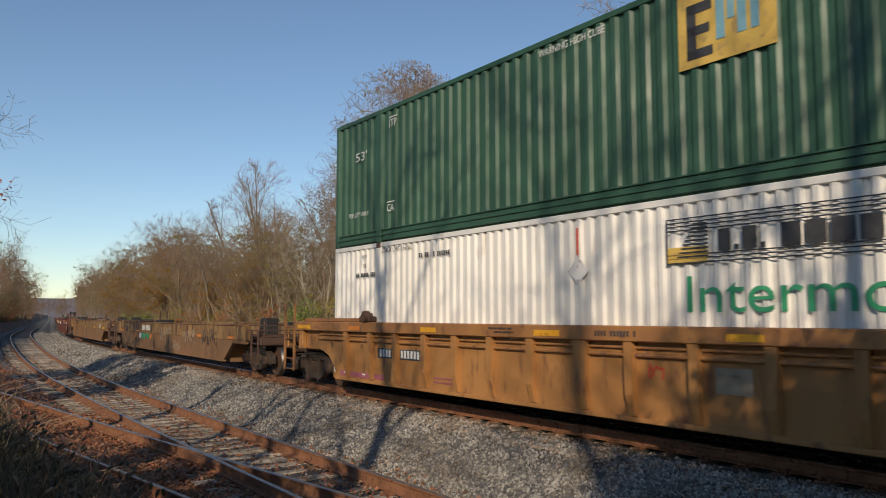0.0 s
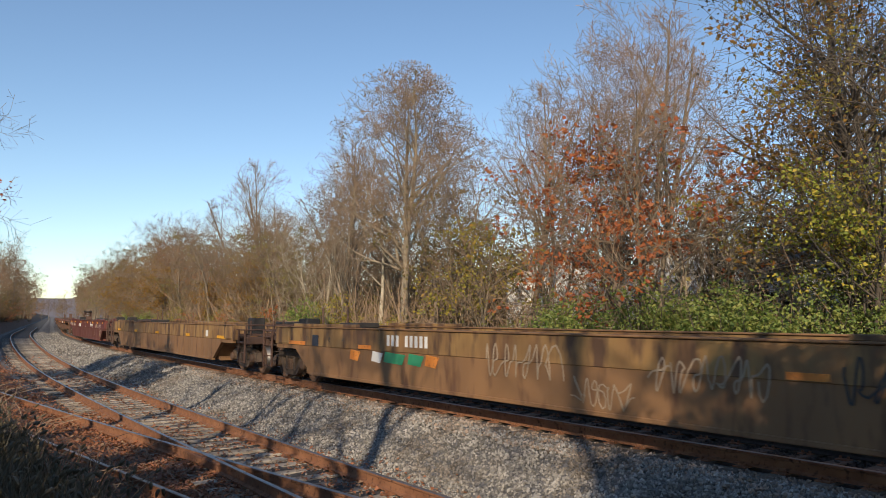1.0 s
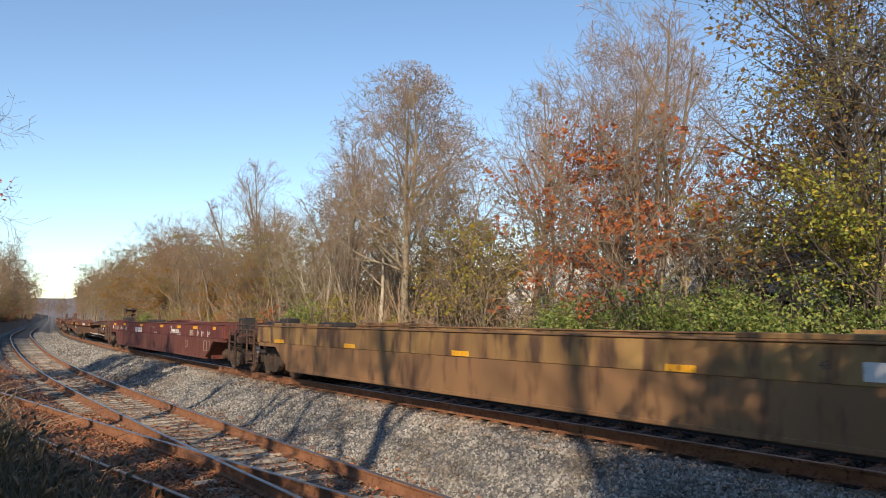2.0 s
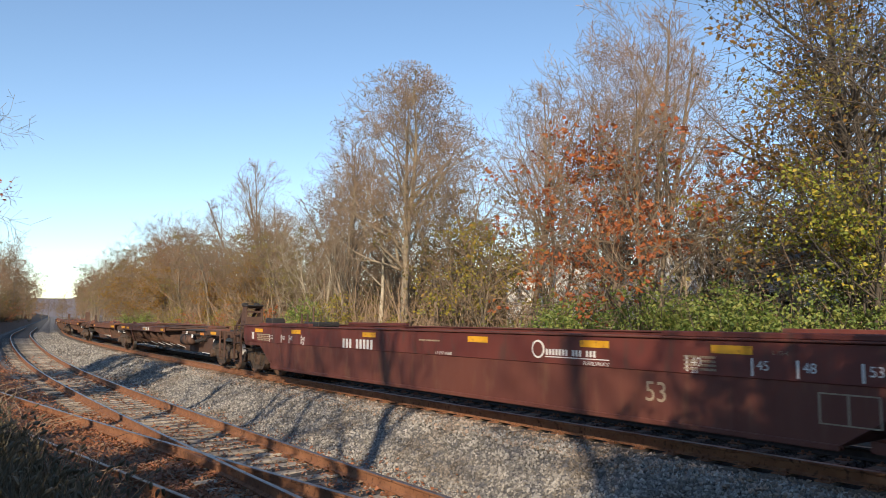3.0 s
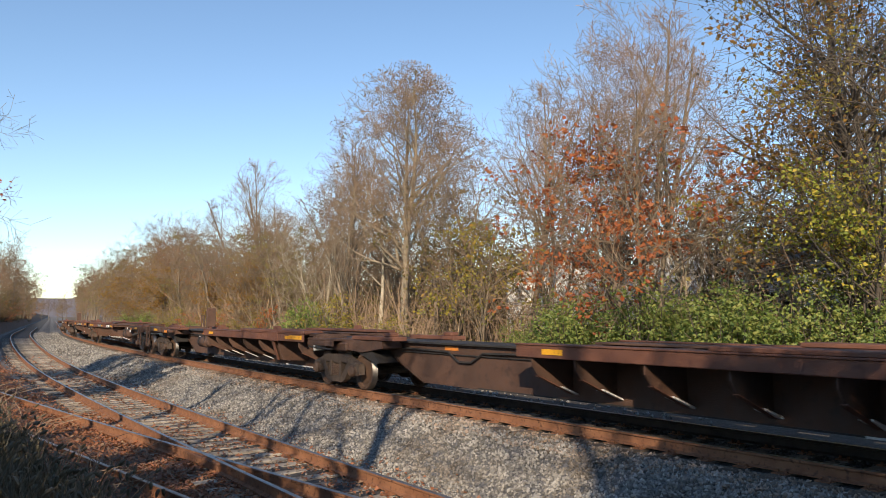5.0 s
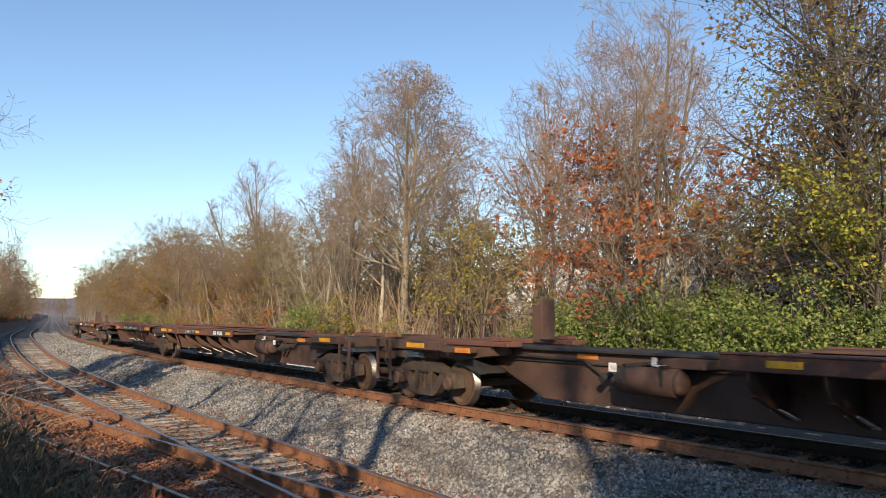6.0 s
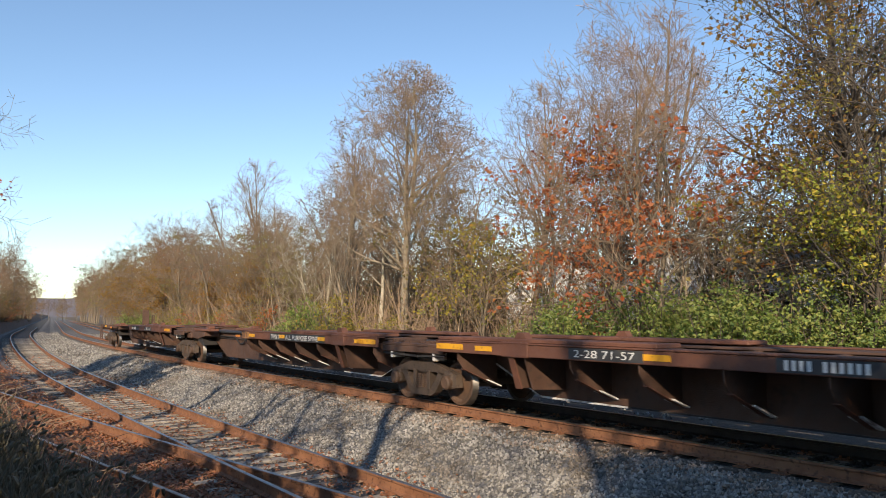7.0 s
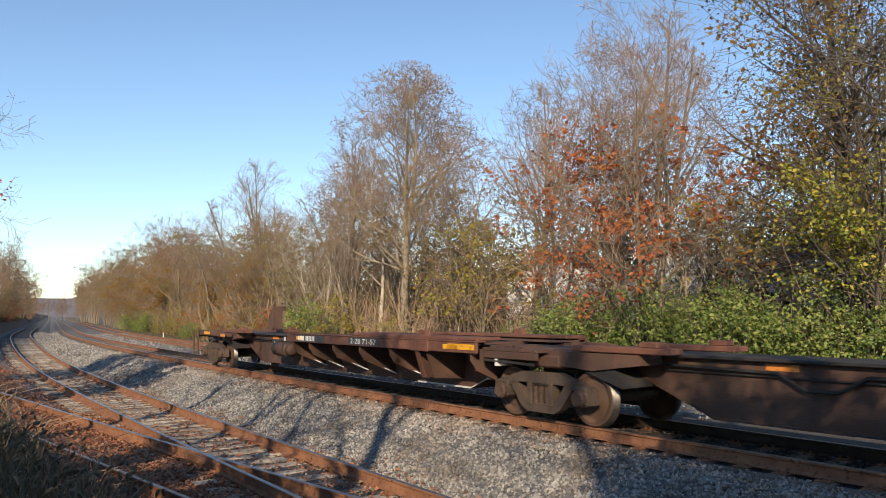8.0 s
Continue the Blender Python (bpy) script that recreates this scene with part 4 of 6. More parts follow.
def container(label, z0, z1, paint, pitch, deep):
    """A 53-foot box with folded side sheets, rails, corner and lift posts."""
    c = tagged(new("shipping_container"), label, "shipping container", "stacked containers")
    h, w = 8.075, 1.295
    foot = 0.27 if deep else 0.10
    for sgn in (-1, 1):
        prof = []
        for seg in ((-h + 0.14, -6.20), (-6.02, 6.02), (6.20, h - 0.14)):
            n = max(2, round((seg[1] - seg[0]) / pitch))
            p = (seg[1] - seg[0]) / n
            pts = []
            for i in range(n):
                a = seg[0] + i * p
                pts += [(a, 0.012), (a + 0.32 * p, 0.012), (a + 0.50 * p, 0.055), (a + 0.82 * p, 0.055)]
            pts.append((seg[1], 0.012))
            prof.append(pts)
        verts, faces = [], []
        for pts in prof:
            k = len(verts)
            for y, d in pts:
                verts += [(sgn * (w - d), y, z0 + foot), (sgn * (w - d), y, z1 - 0.09)]
            for i in range(len(pts) - 1):
                q = k + 2 * i
                faces.append((q, q + 1, q + 3, q + 2) if sgn > 0 else (q, q + 2, q + 3, q + 1))
        s = sheet_mesh("side_sheet", verts, faces, paint, c)
        bm = B()
        box(bm, *sorted((sgn * w, sgn * (w - 0.09))), -h, h, z1 - 0.095, z1, 0.008)
        part("top_rail", bm, paint, c)
        bm = B()
        if deep:
            for a, b in ((-h, -6.2), (-6.02, 6.02), (6.2, h)):
                box(bm, *sorted((sgn * (w - 0.03), sgn * (w - 0.09))), a, b, z0 + 0.045, z0 + foot, 0.006)
                box(bm, *sorted((sgn * (w - 0.005), sgn * (w - 0.09))), a, b, z0 + 0.15, z0 + 0.20, 0.006)
                box(bm, *sorted((sgn * w, sgn * (w - 0.09))), a, b, z0 + foot - 0.015, z0 + foot + 0.01, 0.004)
        else:
            box(bm, *sorted((sgn * w, sgn * (w - 0.09))), -h, h, z0, z0 + foot, 0.008)
        part("bottom_rail", bm, paint, c)
        for y, wd in ((-6.11, 0.09), (6.11, 0.09), (-h + 0.07, 0.07), (h - 0.07, 0.07)):
            bm = B()
            box(bm, *sorted((sgn * (w + 0.004), sgn * (w - 0.10))), y - wd, y + wd, z0 + 0.12, z1 - 0.1, 0.01)
            part("post", bm, paint, c)
            for zz in (z0 + 0.0, z1 - 0.115):
                bm = B()
                box(bm, *sorted((sgn * (w + 0.008), sgn * (w - 0.16))), y - 0.09 if abs(y) < 7 else y - wd, y + 0.09 if abs(y) < 7 else y + wd, zz, zz + 0.115, 0.012)
                box(bm, *sorted((sgn * (w + 0.010), sgn * (w - 0.02))), y - 0.028, y + 0.028, zz + 0.03, zz + 0.08)
                part("corner_casting", bm, "rust" if (abs(y) < 7 and not deep) else paint, c)
    bm = B()
    box(bm, -w + 0.05, w - 0.05, -h + 0.02, h - 0.02, z1 - 0.05, z1 - 0.01)
    part("roof", bm, paint, c)
    for e in (-1, 1):
        bm = B()
        box(bm, -w + 0.1, w - 0.1, *sorted((e * (h - 0.01), e * (h - 0.06))), z0 + 0.05, z1 - 0.05)
        for x in (-0.75, -0.3, 0.3, 0.75):
            rod(bm, (x, e * (h + 0.01), z0 + 0.1), (x, e * (h + 0.01), z1 - 0.1), 0.02, 0.02, 8)
        part("end_door", bm, paint, c)
    bm = B()
    box(bm, -w + 0.1, w - 0.1, -h + 0.05, h - 0.05, z0 + 0.02, z0 + 0.06)
    part("floor_plate", bm, paint, c)
    return c


# ---------- the train, car by car ----------
green_box = container("dark green corrugated container stacked on a white one", 3.252, 6.15, "green_paint", 0.275, True)
white_box = container("white corrugated container resting in the ochre well car", 0.40, 3.25, "white_paint", 0.215, False)
F = -1.302
lettering("53'", 7.15, 5.16, 0.20, F, "white_mark", green_box, width=0.50)
lettering("ITP", 5.70, 5.68, 0.17, F, "white_mark", green_box, width=0.28)
bar(green_box, "stroke", 5.70, 5.38, 5.88, 5.90, F, "white_mark")
lettering("CA", 5.76, 3.88, 0.16, F, "white_mark", green_box, width=0.26)
bar(green_box, "stroke", 5.76, 5.46, 4.07, 4.09, F, "white_mark")
lettering("TOP LIFT ONLY", 7.45, 3.90, 0.10, F, "white_mark", green_box, width=0.92)
lettering("WARNING HIGH CUBE", 1.05, 5.87, 0.12, F, "white_mark", green_box, width=1.42)
bar(green_box, "logo_panel", -1.66, -3.05, 4.91, 5.98, F + 0.002, "yellow_panel")
for y0, y1, z0, z1, m in ((-1.80, -1.94, 5.02, 5.75, "dark_mark"), (-1.80, -2.18, 5.62, 5.75, "dark_mark"), (-1.80, -2.14, 5.33, 5.45, "dark_mark"), (-1.80, -2.18, 5.02, 5.14, "dark_mark"),
                          (-2.24, -2.36, 5.18, 5.90, "blue_mark"), (-2.40, -2.50, 5.40, 5.72, "blue_mark"), (-2.54, -2.66, 5.18, 5.90, "blue_mark"), (-2.72, -2.83, 5.18, 5.90, "blue_mark"),
                          (-2.72, -3.00, 5.80, 5.92, "blue_mark"), (-2.90, -3.00, 5.55, 5.92, "blue_mark")):
    bar(green_box, "logo_stroke", y0, y1, z0, z1, F - 0.006, m)
lettering("STACK LIMIT 3 HIGH", 5.95, 3.02, 0.10, F, "dark_mark", white_box, width=1.12)
number_bars(white_box, 4.54, 2.83, 0.09, 15, F, "dark_mark", (2, 5, 6, 8))
lettering("WTP", 6.82, 2.94, 0.09, F, "dark_mark", white_box, width=0.22)
lettering("OR", 6.76, 2.74, 0.09, F, "dark_mark", white_box, width=0.14)
number_bars(white_box, 7.05, 2.54, 0.09, 12, F, "dark_mark", (2, 8))
bar(white_box, "stroke", 0.27, 0.23, 2.60, 3.01, F, "red_mark")
dm = B()
prism(dm, [(0.46, 2.36), (0.24, 2.16), (0.02, 2.36), (0.24, 2.58)], F - 0.004, F)
part("hazard_diamond", dm, "pale", white_box)
for z in (2.945, 2.895, 2.845, 2.79, 2.47, 2.42, 2.365):
    bar(white_box, "logo_line", -1.40, -6.2, z, z + 0.016, F, "dark_mark")
for y in (-1.38, -6.2):
    bar(white_box, "logo_line", y, y - 0.02, 2.36, 2.96, F, "dark_mark")
bar(white_box, "logo_field", -1.40, -2.0, 2.38, 2.58, F, "yellow_panel")
for i in range(9):
    bar(white_box, "logo_line", -1.55 - 0.03 * i, -2.02, 2.44 + 0.052 * i, 2.462 + 0.052 * i, F - 0.004, "dark_mark")
yy = -2.17
for wd in (0.17, 0.06, 0.19, 0.06, -0.1, 0.24, 0.24, 0.26, 0.24, 0.06, 0.24):
    if wd > 0:
        bar(white_box, "logo_block", yy, yy - wd, 2.50, 2.565 if wd < 0.1 else 2.77, F - 0.004, "dark_mark")
    yy -= abs(wd) + 0.05
lettering("Intermodal", -1.62, 1.74, 0.47, F, "green_mark", white_box, width=3.55)

car_ochre = ribbed_well_car("ochre well car with ribbed sides carrying two containers", 9.5, "train")
car_tan = smooth_well_car("dirty tan empty well car with painted scrawls", 9.5, "tan", "umber", "train")
lettering("53", 7.75, 1.10, 0.10, -1.472, "dark_mark", car_tan)
bar(car_tan, "patch", 7.40, 7.08, 0.98, 1.24, -1.47, "blue_patch")
lettering("48", 6.6, 1.10, 0.10, -1.472, "dark_mark", car_tan)
lettering("45", 5.9, 1.10, 0.10, -1.472, "dark_mark", car_tan)
for y0, y1 in ((8.75, 7.8), (5.15, 4.6), (-4.6, -5.1), (-8.0, -8.6)):
    bar(car_tan, "tape", y0, y1, 0.985, 1.07, -1.47, "orange_tape")
number_bars(car_tan, 3.95, 1.08, 0.22, 9, -1.472, "white_mark", (3,))
for y0, y1, m in ((4.6, 4.25, "white_mark"), (4.1, 3.4, "green_mark"), (3.2, 2.75, "green_mark"), (5.55, 5.2, "orange_tape"), (2.6, 2.25, "orange_tape")):
    prism_b = B()
    prism(prism_b, [(y0, 0.75), (y1, 0.72), (y1 - 0.12, 0.92), (y0 - 0.05, 0.96)], -1.462, -1.456)
    part("graffiti", prism_b, m, car_tan)
scrawl(car_tan, 0.75, -1.0, 0.65, 1.28, -1.472, "grey_mark", 7, 9, 0.013)
scrawl(car_tan, -1.3, -2.4, 0.38, 0.82, -1.457, "grey_mark", 8, 8, 0.010)
scrawl(car_tan, -2.75, -4.4, 0.70, 1.22, -1.472, "grey_mark", 9, 10, 0.012)
scrawl(car_tan, -5.2, -6.8, 0.72, 1.30, -1.472, "dark_mark", 10, 9, 0.013)
car_buff = smooth_well_car("faded buff empty well car behind the tan one", 9.5, "tan", "umber", "train")
for y0, y1 in ((-8.0, -8.85), (-4.28, -4.75), (0.4, -0.1), (4.5, 4.0), (8.4, 7.8)):
    bar(car_buff, "reflector", y0, y1, 0.985, 1.075, -1.47, "reflect")
bar(car_buff, "placard", -6.77, -7.02, 1.02, 1.22, -1.47, "pale")
lettering("48", -6.3, 1.12, 0.10, -1.472, "dark_mark", car_buff)
car_maroon = smooth_well_car("maroon empty well car with white stencils", 9.5, "maroon", "maroon_low", "train")
G = -1.473
number_bars(car_maroon, 3.5, 0.985, 0.20, 9, G, "white_mark", (3,))
reflectors(car_maroon, (8.75, 6.3, 2.6, -1.15, -3.85, -6.05, -8.4), 1.24, -1.47, 0.55, 0.10)
for tx, y in (("53", 7.65), ("48", 6.88), ("45", 6.38), ("40", 5.65), ("40", -5.75), ("45", -6.65), ("48", -7.2), ("53", -7.9)):
    lettering(tx, y, 1.07, 0.11, G, "white_mark", car_maroon)
    bar(car_maroon, "stroke", y + 0.07, y + 0.045, 1.00, 1.20, -1.47, "white_mark")
lettering("20", 5.65, 0.985, 0.075, G, "white_mark", car_maroon)
lettering("20", -5.75, 0.985, 0.075, G, "white_mark", car_maroon)
lettering("LD LMT 166800", -0.15, 0.99, 0.055, G, "white_mark", car_maroon)
lettering("53", -5.0, 0.58, 0.26, -1.458, "grey_mark", car_maroon)
lettering("L 73-4", -6.85, 1.25, 0.05, G, "grey_mark", car_maroon)
em = B()
rod(em, (-1.478, -2.95, 1.18), (-1.47, -2.95, 1.18), 0.14, 0.14, 24)
part("emblem", em, "white_mark", car_maroon)
em = B()
rod(em, (-1.482, -2.95, 1.18), (-1.47, -2.95, 1.18), 0.11, 0.11, 24)
part("emblem", em, "maroon", car_maroon)
number_bars(car_maroon, -3.13, 1.10, 0.09, 15, G, "white_mark", (7, 11))
bar(car_maroon, "stroke", -3.1, -4.4, 1.065, 1.08, -1.47, "white_mark")
lettering("RAILWAY", -3.9, 0.985, 0.055, G, "white_mark", car_maroon, width=0.5)
for i in range(4):
    number_bars(car_maroon, 8.6 - 0.05 * (i % 2), 1.17 - 0.05 * i, 0.03, 40 - 6 * (i % 2), G, "grey_mark", (9, 18, 27))
    number_bars(car_maroon, -5.65, 1.17 - 0.05 * i, 0.03, 20, G, "grey_mark", (9,))
number_bars(car_maroon, 0.4, 1.22, 0.03, 30, G, "grey_mark", (9, 18))
em = B()
for a, b, c2, d in ((-7.35, -8.0, 0.86, 0.875), (-7.35, -8.0, 0.54, 0.555), (-7.35, -7.37, 0.54, 0.875), (-7.98, -8.0, 0.54, 0.875), (-7.66, -7.68, 0.54, 0.875)):
    box(em, -1.461, -1.455, min(a, b), max(a, b), c2, d)
part("stencil_frame", em, "grey_mark", car_maroon)
bar(car_maroon, "placard", 8.95, 8.8, 1.05, 1.24, -1.486, "pale")

SPINES = []
LA, LB = 16.43, 16.3
for i in range(3):
    SPINES.append((87.9 + LA * (i + 0.5), spine_unit("rusty brown skeletal spine car platform, empty", LA, "train", i == 0, i == 2, -1 if i == 0 else 1, 0.9 if i == 0 else 1.3)))
for i in range(3):
    SPINES.append((140.9 + LB * (i + 0.5), spine_unit("dark rusty spine car platform, empty and dirty", LB, "train", i == 0, i == 2, -1 if i == 0 else 1, 0.9 if i == 0 else 1.3)))
trailer_hitch(SPINES[0][1], -LA / 2 + 0.05, "rust")
mid = SPINES[4][1]
lead, tail = SPINES[3][1], SPINES[5][1]
for unit, y_text, y_bars in ((lead, 3.75, 0.45), (tail, -2.2, 0.6)):
    bar(unit, "number_panel", y_text + 0.1, y_text - 1.3, 1.05, 1.215, -1.36, "dark_mark", 0.004)
    lettering("2-28 71-57", y_text, 1.08, 0.11, -1.367, "white_mark", unit, width=1.15)
    bar(unit, "number_panel", y_bars + 0.1, y_bars - 1.5, 1.05, 1.215, -1.36, "dark_mark", 0.004)
    number_bars(unit, y_bars, 1.075, 0.115, 11, -1.367, "white_mark", (4,))
number_bars(SPINES[0][1], 2.6, 1.07, 0.14, 13, -1.363, "white_mark", (1, 5, 10))
bar(mid, "number_panel", -0.9, -4.35, 1.04, 1.22, -1.36, "dark_mark", 0.004)
lettering("TWIN 2", -0.98, 1.07, 0.12, -1.367, "white_mark", mid, width=0.58)
lettering("ALL PURPOSE SPINE", -1.98, 1.07, 0.12, -1.367, "white_mark", mid, width=2.0)
bar(mid, "reflector", -1.58, -1.93, 1.10, 1.19, -1.368, "reflect")
bar(mid, "reflector", -3.98, -4.36, 1.09, 1.18, -1.368, "reflect")
bar(mid, "corner_panel", 1.33, 0.72, 1.035, 1.22, -1.361, "ochre_top", 0.003)
for y0, y1, z0, z1 in ((1.20, 1.04, 1.18, 1.20), (1.13, 1.11, 1.07, 1.18), (1.0, 0.86, 1.18, 1.20), (0.94, 0.92, 1.07, 1.18)):
    bar(mid, "logo_stroke", y0, y1, z0, z1, -1.366, "dark_mark", 0.003)
# the chalk white patch on the leading beam of the first spine car
for e in (-1, 1):
    patch = B()
    v = [(-LA / 2 + 1.55, 0.80), (-LA / 2 + 2.66, 0.33), (-LA / 2 + 3.6, 0.33), (-LA / 2 + 3.35, 0.42), (-LA / 2 + 3.2, 0.60), (-LA / 2 + 3.3, 0.78), (-LA / 2 + 3.1, 0.92), (-LA / 2 + 2.85, 0.97),
         (-LA / 2 + 2.6, 0.90), (-LA / 2 + 2.3, 0.93), (-LA / 2 + 1.9, 0.86)]
    prism(patch, v, *sorted((e * 0.403, e * 0.395)))
    part("paint_patch", patch, "pale", SPINES[0][1], "large chalk white paint patch")
for k, e in ((2, 1), (5, 1)):
    bm = B()
    box(bm, 0.2, 0.55, 6.2, 6.26, 1.25, 2.0, 0.01)
    box(bm, 0.25, 0.3, 6.26, 6.5, 1.2, 1.9)
    part("folded_hitch", bm, "rust", SPINES[k][1])
last = SPINES[5][1]
bm = B()
for x in (-0.9, -0.4):
    rod(bm, (x, LB / 2 + 1.0, 1.1), (x, LB / 2 + 1.0, 0.45), 0.02, 0.02, 6)
rod(bm, (-0.9, LB / 2 + 1.0, 0.6), (-0.4, LB / 2 + 1.0, 0.6), 0.02, 0.02, 6)
part("end_stirrup", bm, "rust", last)


# ---------- trees and plants ----------
def tube(V, Fc, pts, radii, sides):
    k = len(V)
    a0 = None
    for i, p in enumerate(pts):
        d = (pts[min(i + 1, len(pts) - 1)] - pts[max(i - 1, 0)]).normalized()
        if a0 is None:
            a0 = d.orthogonal().normalized()
        a0 = (a0 - d * a0.dot(d)).normalized()
        b0 = d.cross(a0)
        for j in range(sides):
            w = 6.28319 * j / sides
            q = p + (a0 * math.cos(w) + b0 * math.sin(w)) * radii[i]
            V.append((q.x, q.y, q.z))
    for i in range(len(pts) - 1):
        for j in range(sides):
            n = (j + 1) % sides
            Fc.append((k + i * sides + j, k + i * sides + n, k + (i + 1) * sides + n, k + (i + 1) * sides + j))


def leaf(V, Fc, p, size, rng):
    d = Vector((rng.gauss(0, 1), rng.gauss(0, 1), rng.gauss(0, 0.7) - 0.2)).normalized()
    a = d.orthogonal().normalized()
    a.rotate(Matrix.Rotation(rng.uniform(0, 6.28), 3, d))
    n = d.cross(a) * size * 0.15
    k = len(V)
    for q in (p, p + d * size * 0.5 + a * size * 0.36 + n, p + d * size, p + d * size * 0.5 - a * size * 0.36 + n):
        V.append((q.x, q.y, q.z))
    Fc.append((k, k + 1, k + 2))
    Fc.append((k, k + 2, k + 3))


SIDES, SEGS = (8, 5, 4, 3, 3), (9, 5, 4, 2, 1)


def grow(rng, height, girth, levels, limbs, start, spread, lean=0.0, stems=1, droop=0.0, thin=1.0, light=False, crown=None):
    """Limb by limb; returns wood, twigs and the tips. crown: middle, half height and half width of its egg shape, by the height."""
    wood, twigs, tips = ([], []), ([], []), []

    def beyond(q):
        return ((q.z / height - crown[0]) / crown[1]) ** 2 + ((q.x / height) ** 2 + (q.y / height) ** 2) / crown[2] ** 2 > 1.0

    def limb(p, d, length, r, level):
        if crown and level:
            for _ in range(7):
                if beyond(p + (d + Vector((0, 0, 0.12))) * length):
                    length *= 0.8
        n = (6, 3, 2, 1, 1)[level] if light else SEGS[level]
        pts, rad = [p.copy()], [r]
        wig = (0.05, 0.15, 0.20, 0.22, 0.18)[level]
        for i in range(n):
            d = (d + Vector((rng.gauss(0, wig), rng.gauss(0, wig), rng.gauss(0, wig) * 0.6 + (0.03 if level else 0.0) - droop * level * 0.04))).normalized()
            p = p + d * (length / n)
            pts.append(p.copy())
            rad.append(max(0.0072 * thin, r * (1 - 0.86 * (i + 1) / n)))
        V, Fc = wood if level < 3 else twigs
        tube(V, Fc, pts, rad, (5, 3, 3, 3, 3)[level] if light else SIDES[level])
        if level >= levels:
            tips.extend(pts[1:])
            return
        if level == levels - 1:
            tips.append(pts[-1])
        count = (limbs, 6, 8 if light else 6, 3)[level]
        for i in range(count):
            f = (start if level == 0 else 0.22) + (1 - (start if level == 0 else 0.22)) * (i + rng.uniform(0.1, 0.9)) / count
            f = min(f, 0.985)
            j = min(int(f * n), n - 1)
            q = pts[j].lerp(pts[j + 1], f * n - j)
            t = (pts[j + 1] - pts[j]).normalized()
            side = t.orthogonal().normalized()
            side.rotate(Matrix.Rotation(rng.uniform(0, 6.28318), 3, t))
            ang = rng.uniform(0.45, 0.95) * spread * (1.2 if level else 1.15 - 0.5 * f)
            nd = (t * math.cos(ang) + side * math.sin(ang)).normalized()
            ratio = (0.46 * (1.12 - 0.55 * f), 0.50, 0.50, 0.66)[level]
            limb(q, nd, length * ratio * rng.uniform(0.7, 1.15), rad[j] * (0.5, 0.55, 0.6, 0.65)[level], level + 1)

    for s in range(stems):
        a = 6.28 * s / stems + 0.7
        d = Vector((math.cos(a) * (lean if stems > 1 else lean), math.sin(a) * lean, 1)).normalized()
        limb(Vector((math.cos(a), math.sin(a), 0)) * (girth * (1.1 if stems > 1 else 0)) - Vector((0, 0, 0.3)), d, height * rng.uniform(0.9, 1.0), girth, 0)
    return wood, twigs, tips


def tree(name, label, seed, height, girth, levels=4, limbs=13, start=0.28, spread=1.0, lean=0.03, stems=1, bark="bark", twig="twig",
         leaves=0, leaf_mat="amber", leaf_size=0.13, droop=0.0, leaf_low=0.0, leaf_high=1.0, thin=1.0, light=False, clump=14, fluff=0.22, crown=None):
    rng = random.Random(seed)
    wood, twigs, tips = grow(rng, height, girth, levels, limbs, start, spread, lean, stems, droop, thin, light, crown)
    t = tagged(new(name), label, "tree", "trees along the line")
    tr = sheet_mesh("trunk", wood[0], wood[1], bark, t)
    tr.data.polygons.foreach_set("use_smooth", [True] * len(tr.data.polygons))
    if twigs[0]:
        sheet_mesh("crown", twigs[0], twigs[1], twig, t)
    if leaves:
        V, Fc = [], []
        pick = [p for p in tips if leaf_low * height <= p.z <= leaf_high * height] or tips
        groups = [rng.choice(pick) for _ in range(max(8, leaves // clump))]
        for i in range(leaves):
            p = rng.choice(groups)
            leaf(V, Fc, p + Vector((rng.gauss(0, fluff), rng.gauss(0, fluff), rng.gauss(0, fluff * 0.6))), leaf_size * rng.uniform(0.7, 1.3), rng)
        sheet_mesh("foliage", V, Fc, leaf_mat, t)
    return t


def stand(t, s, lat, turn, size=1.0, flat=None):
    t.matrix_basis = Matrix.Translation(spot(s, lat, ground_z(lat, s) - 0.05)) @ pose(0, 0, 0, 0, 0, turn) @ Matrix.Diagonal((size, size, size, 1))
    return t


def repeat(t, s, lat, turn, size):
    c = copy_thing(t, Matrix())
    return stand(c, s, lat, turn, size)


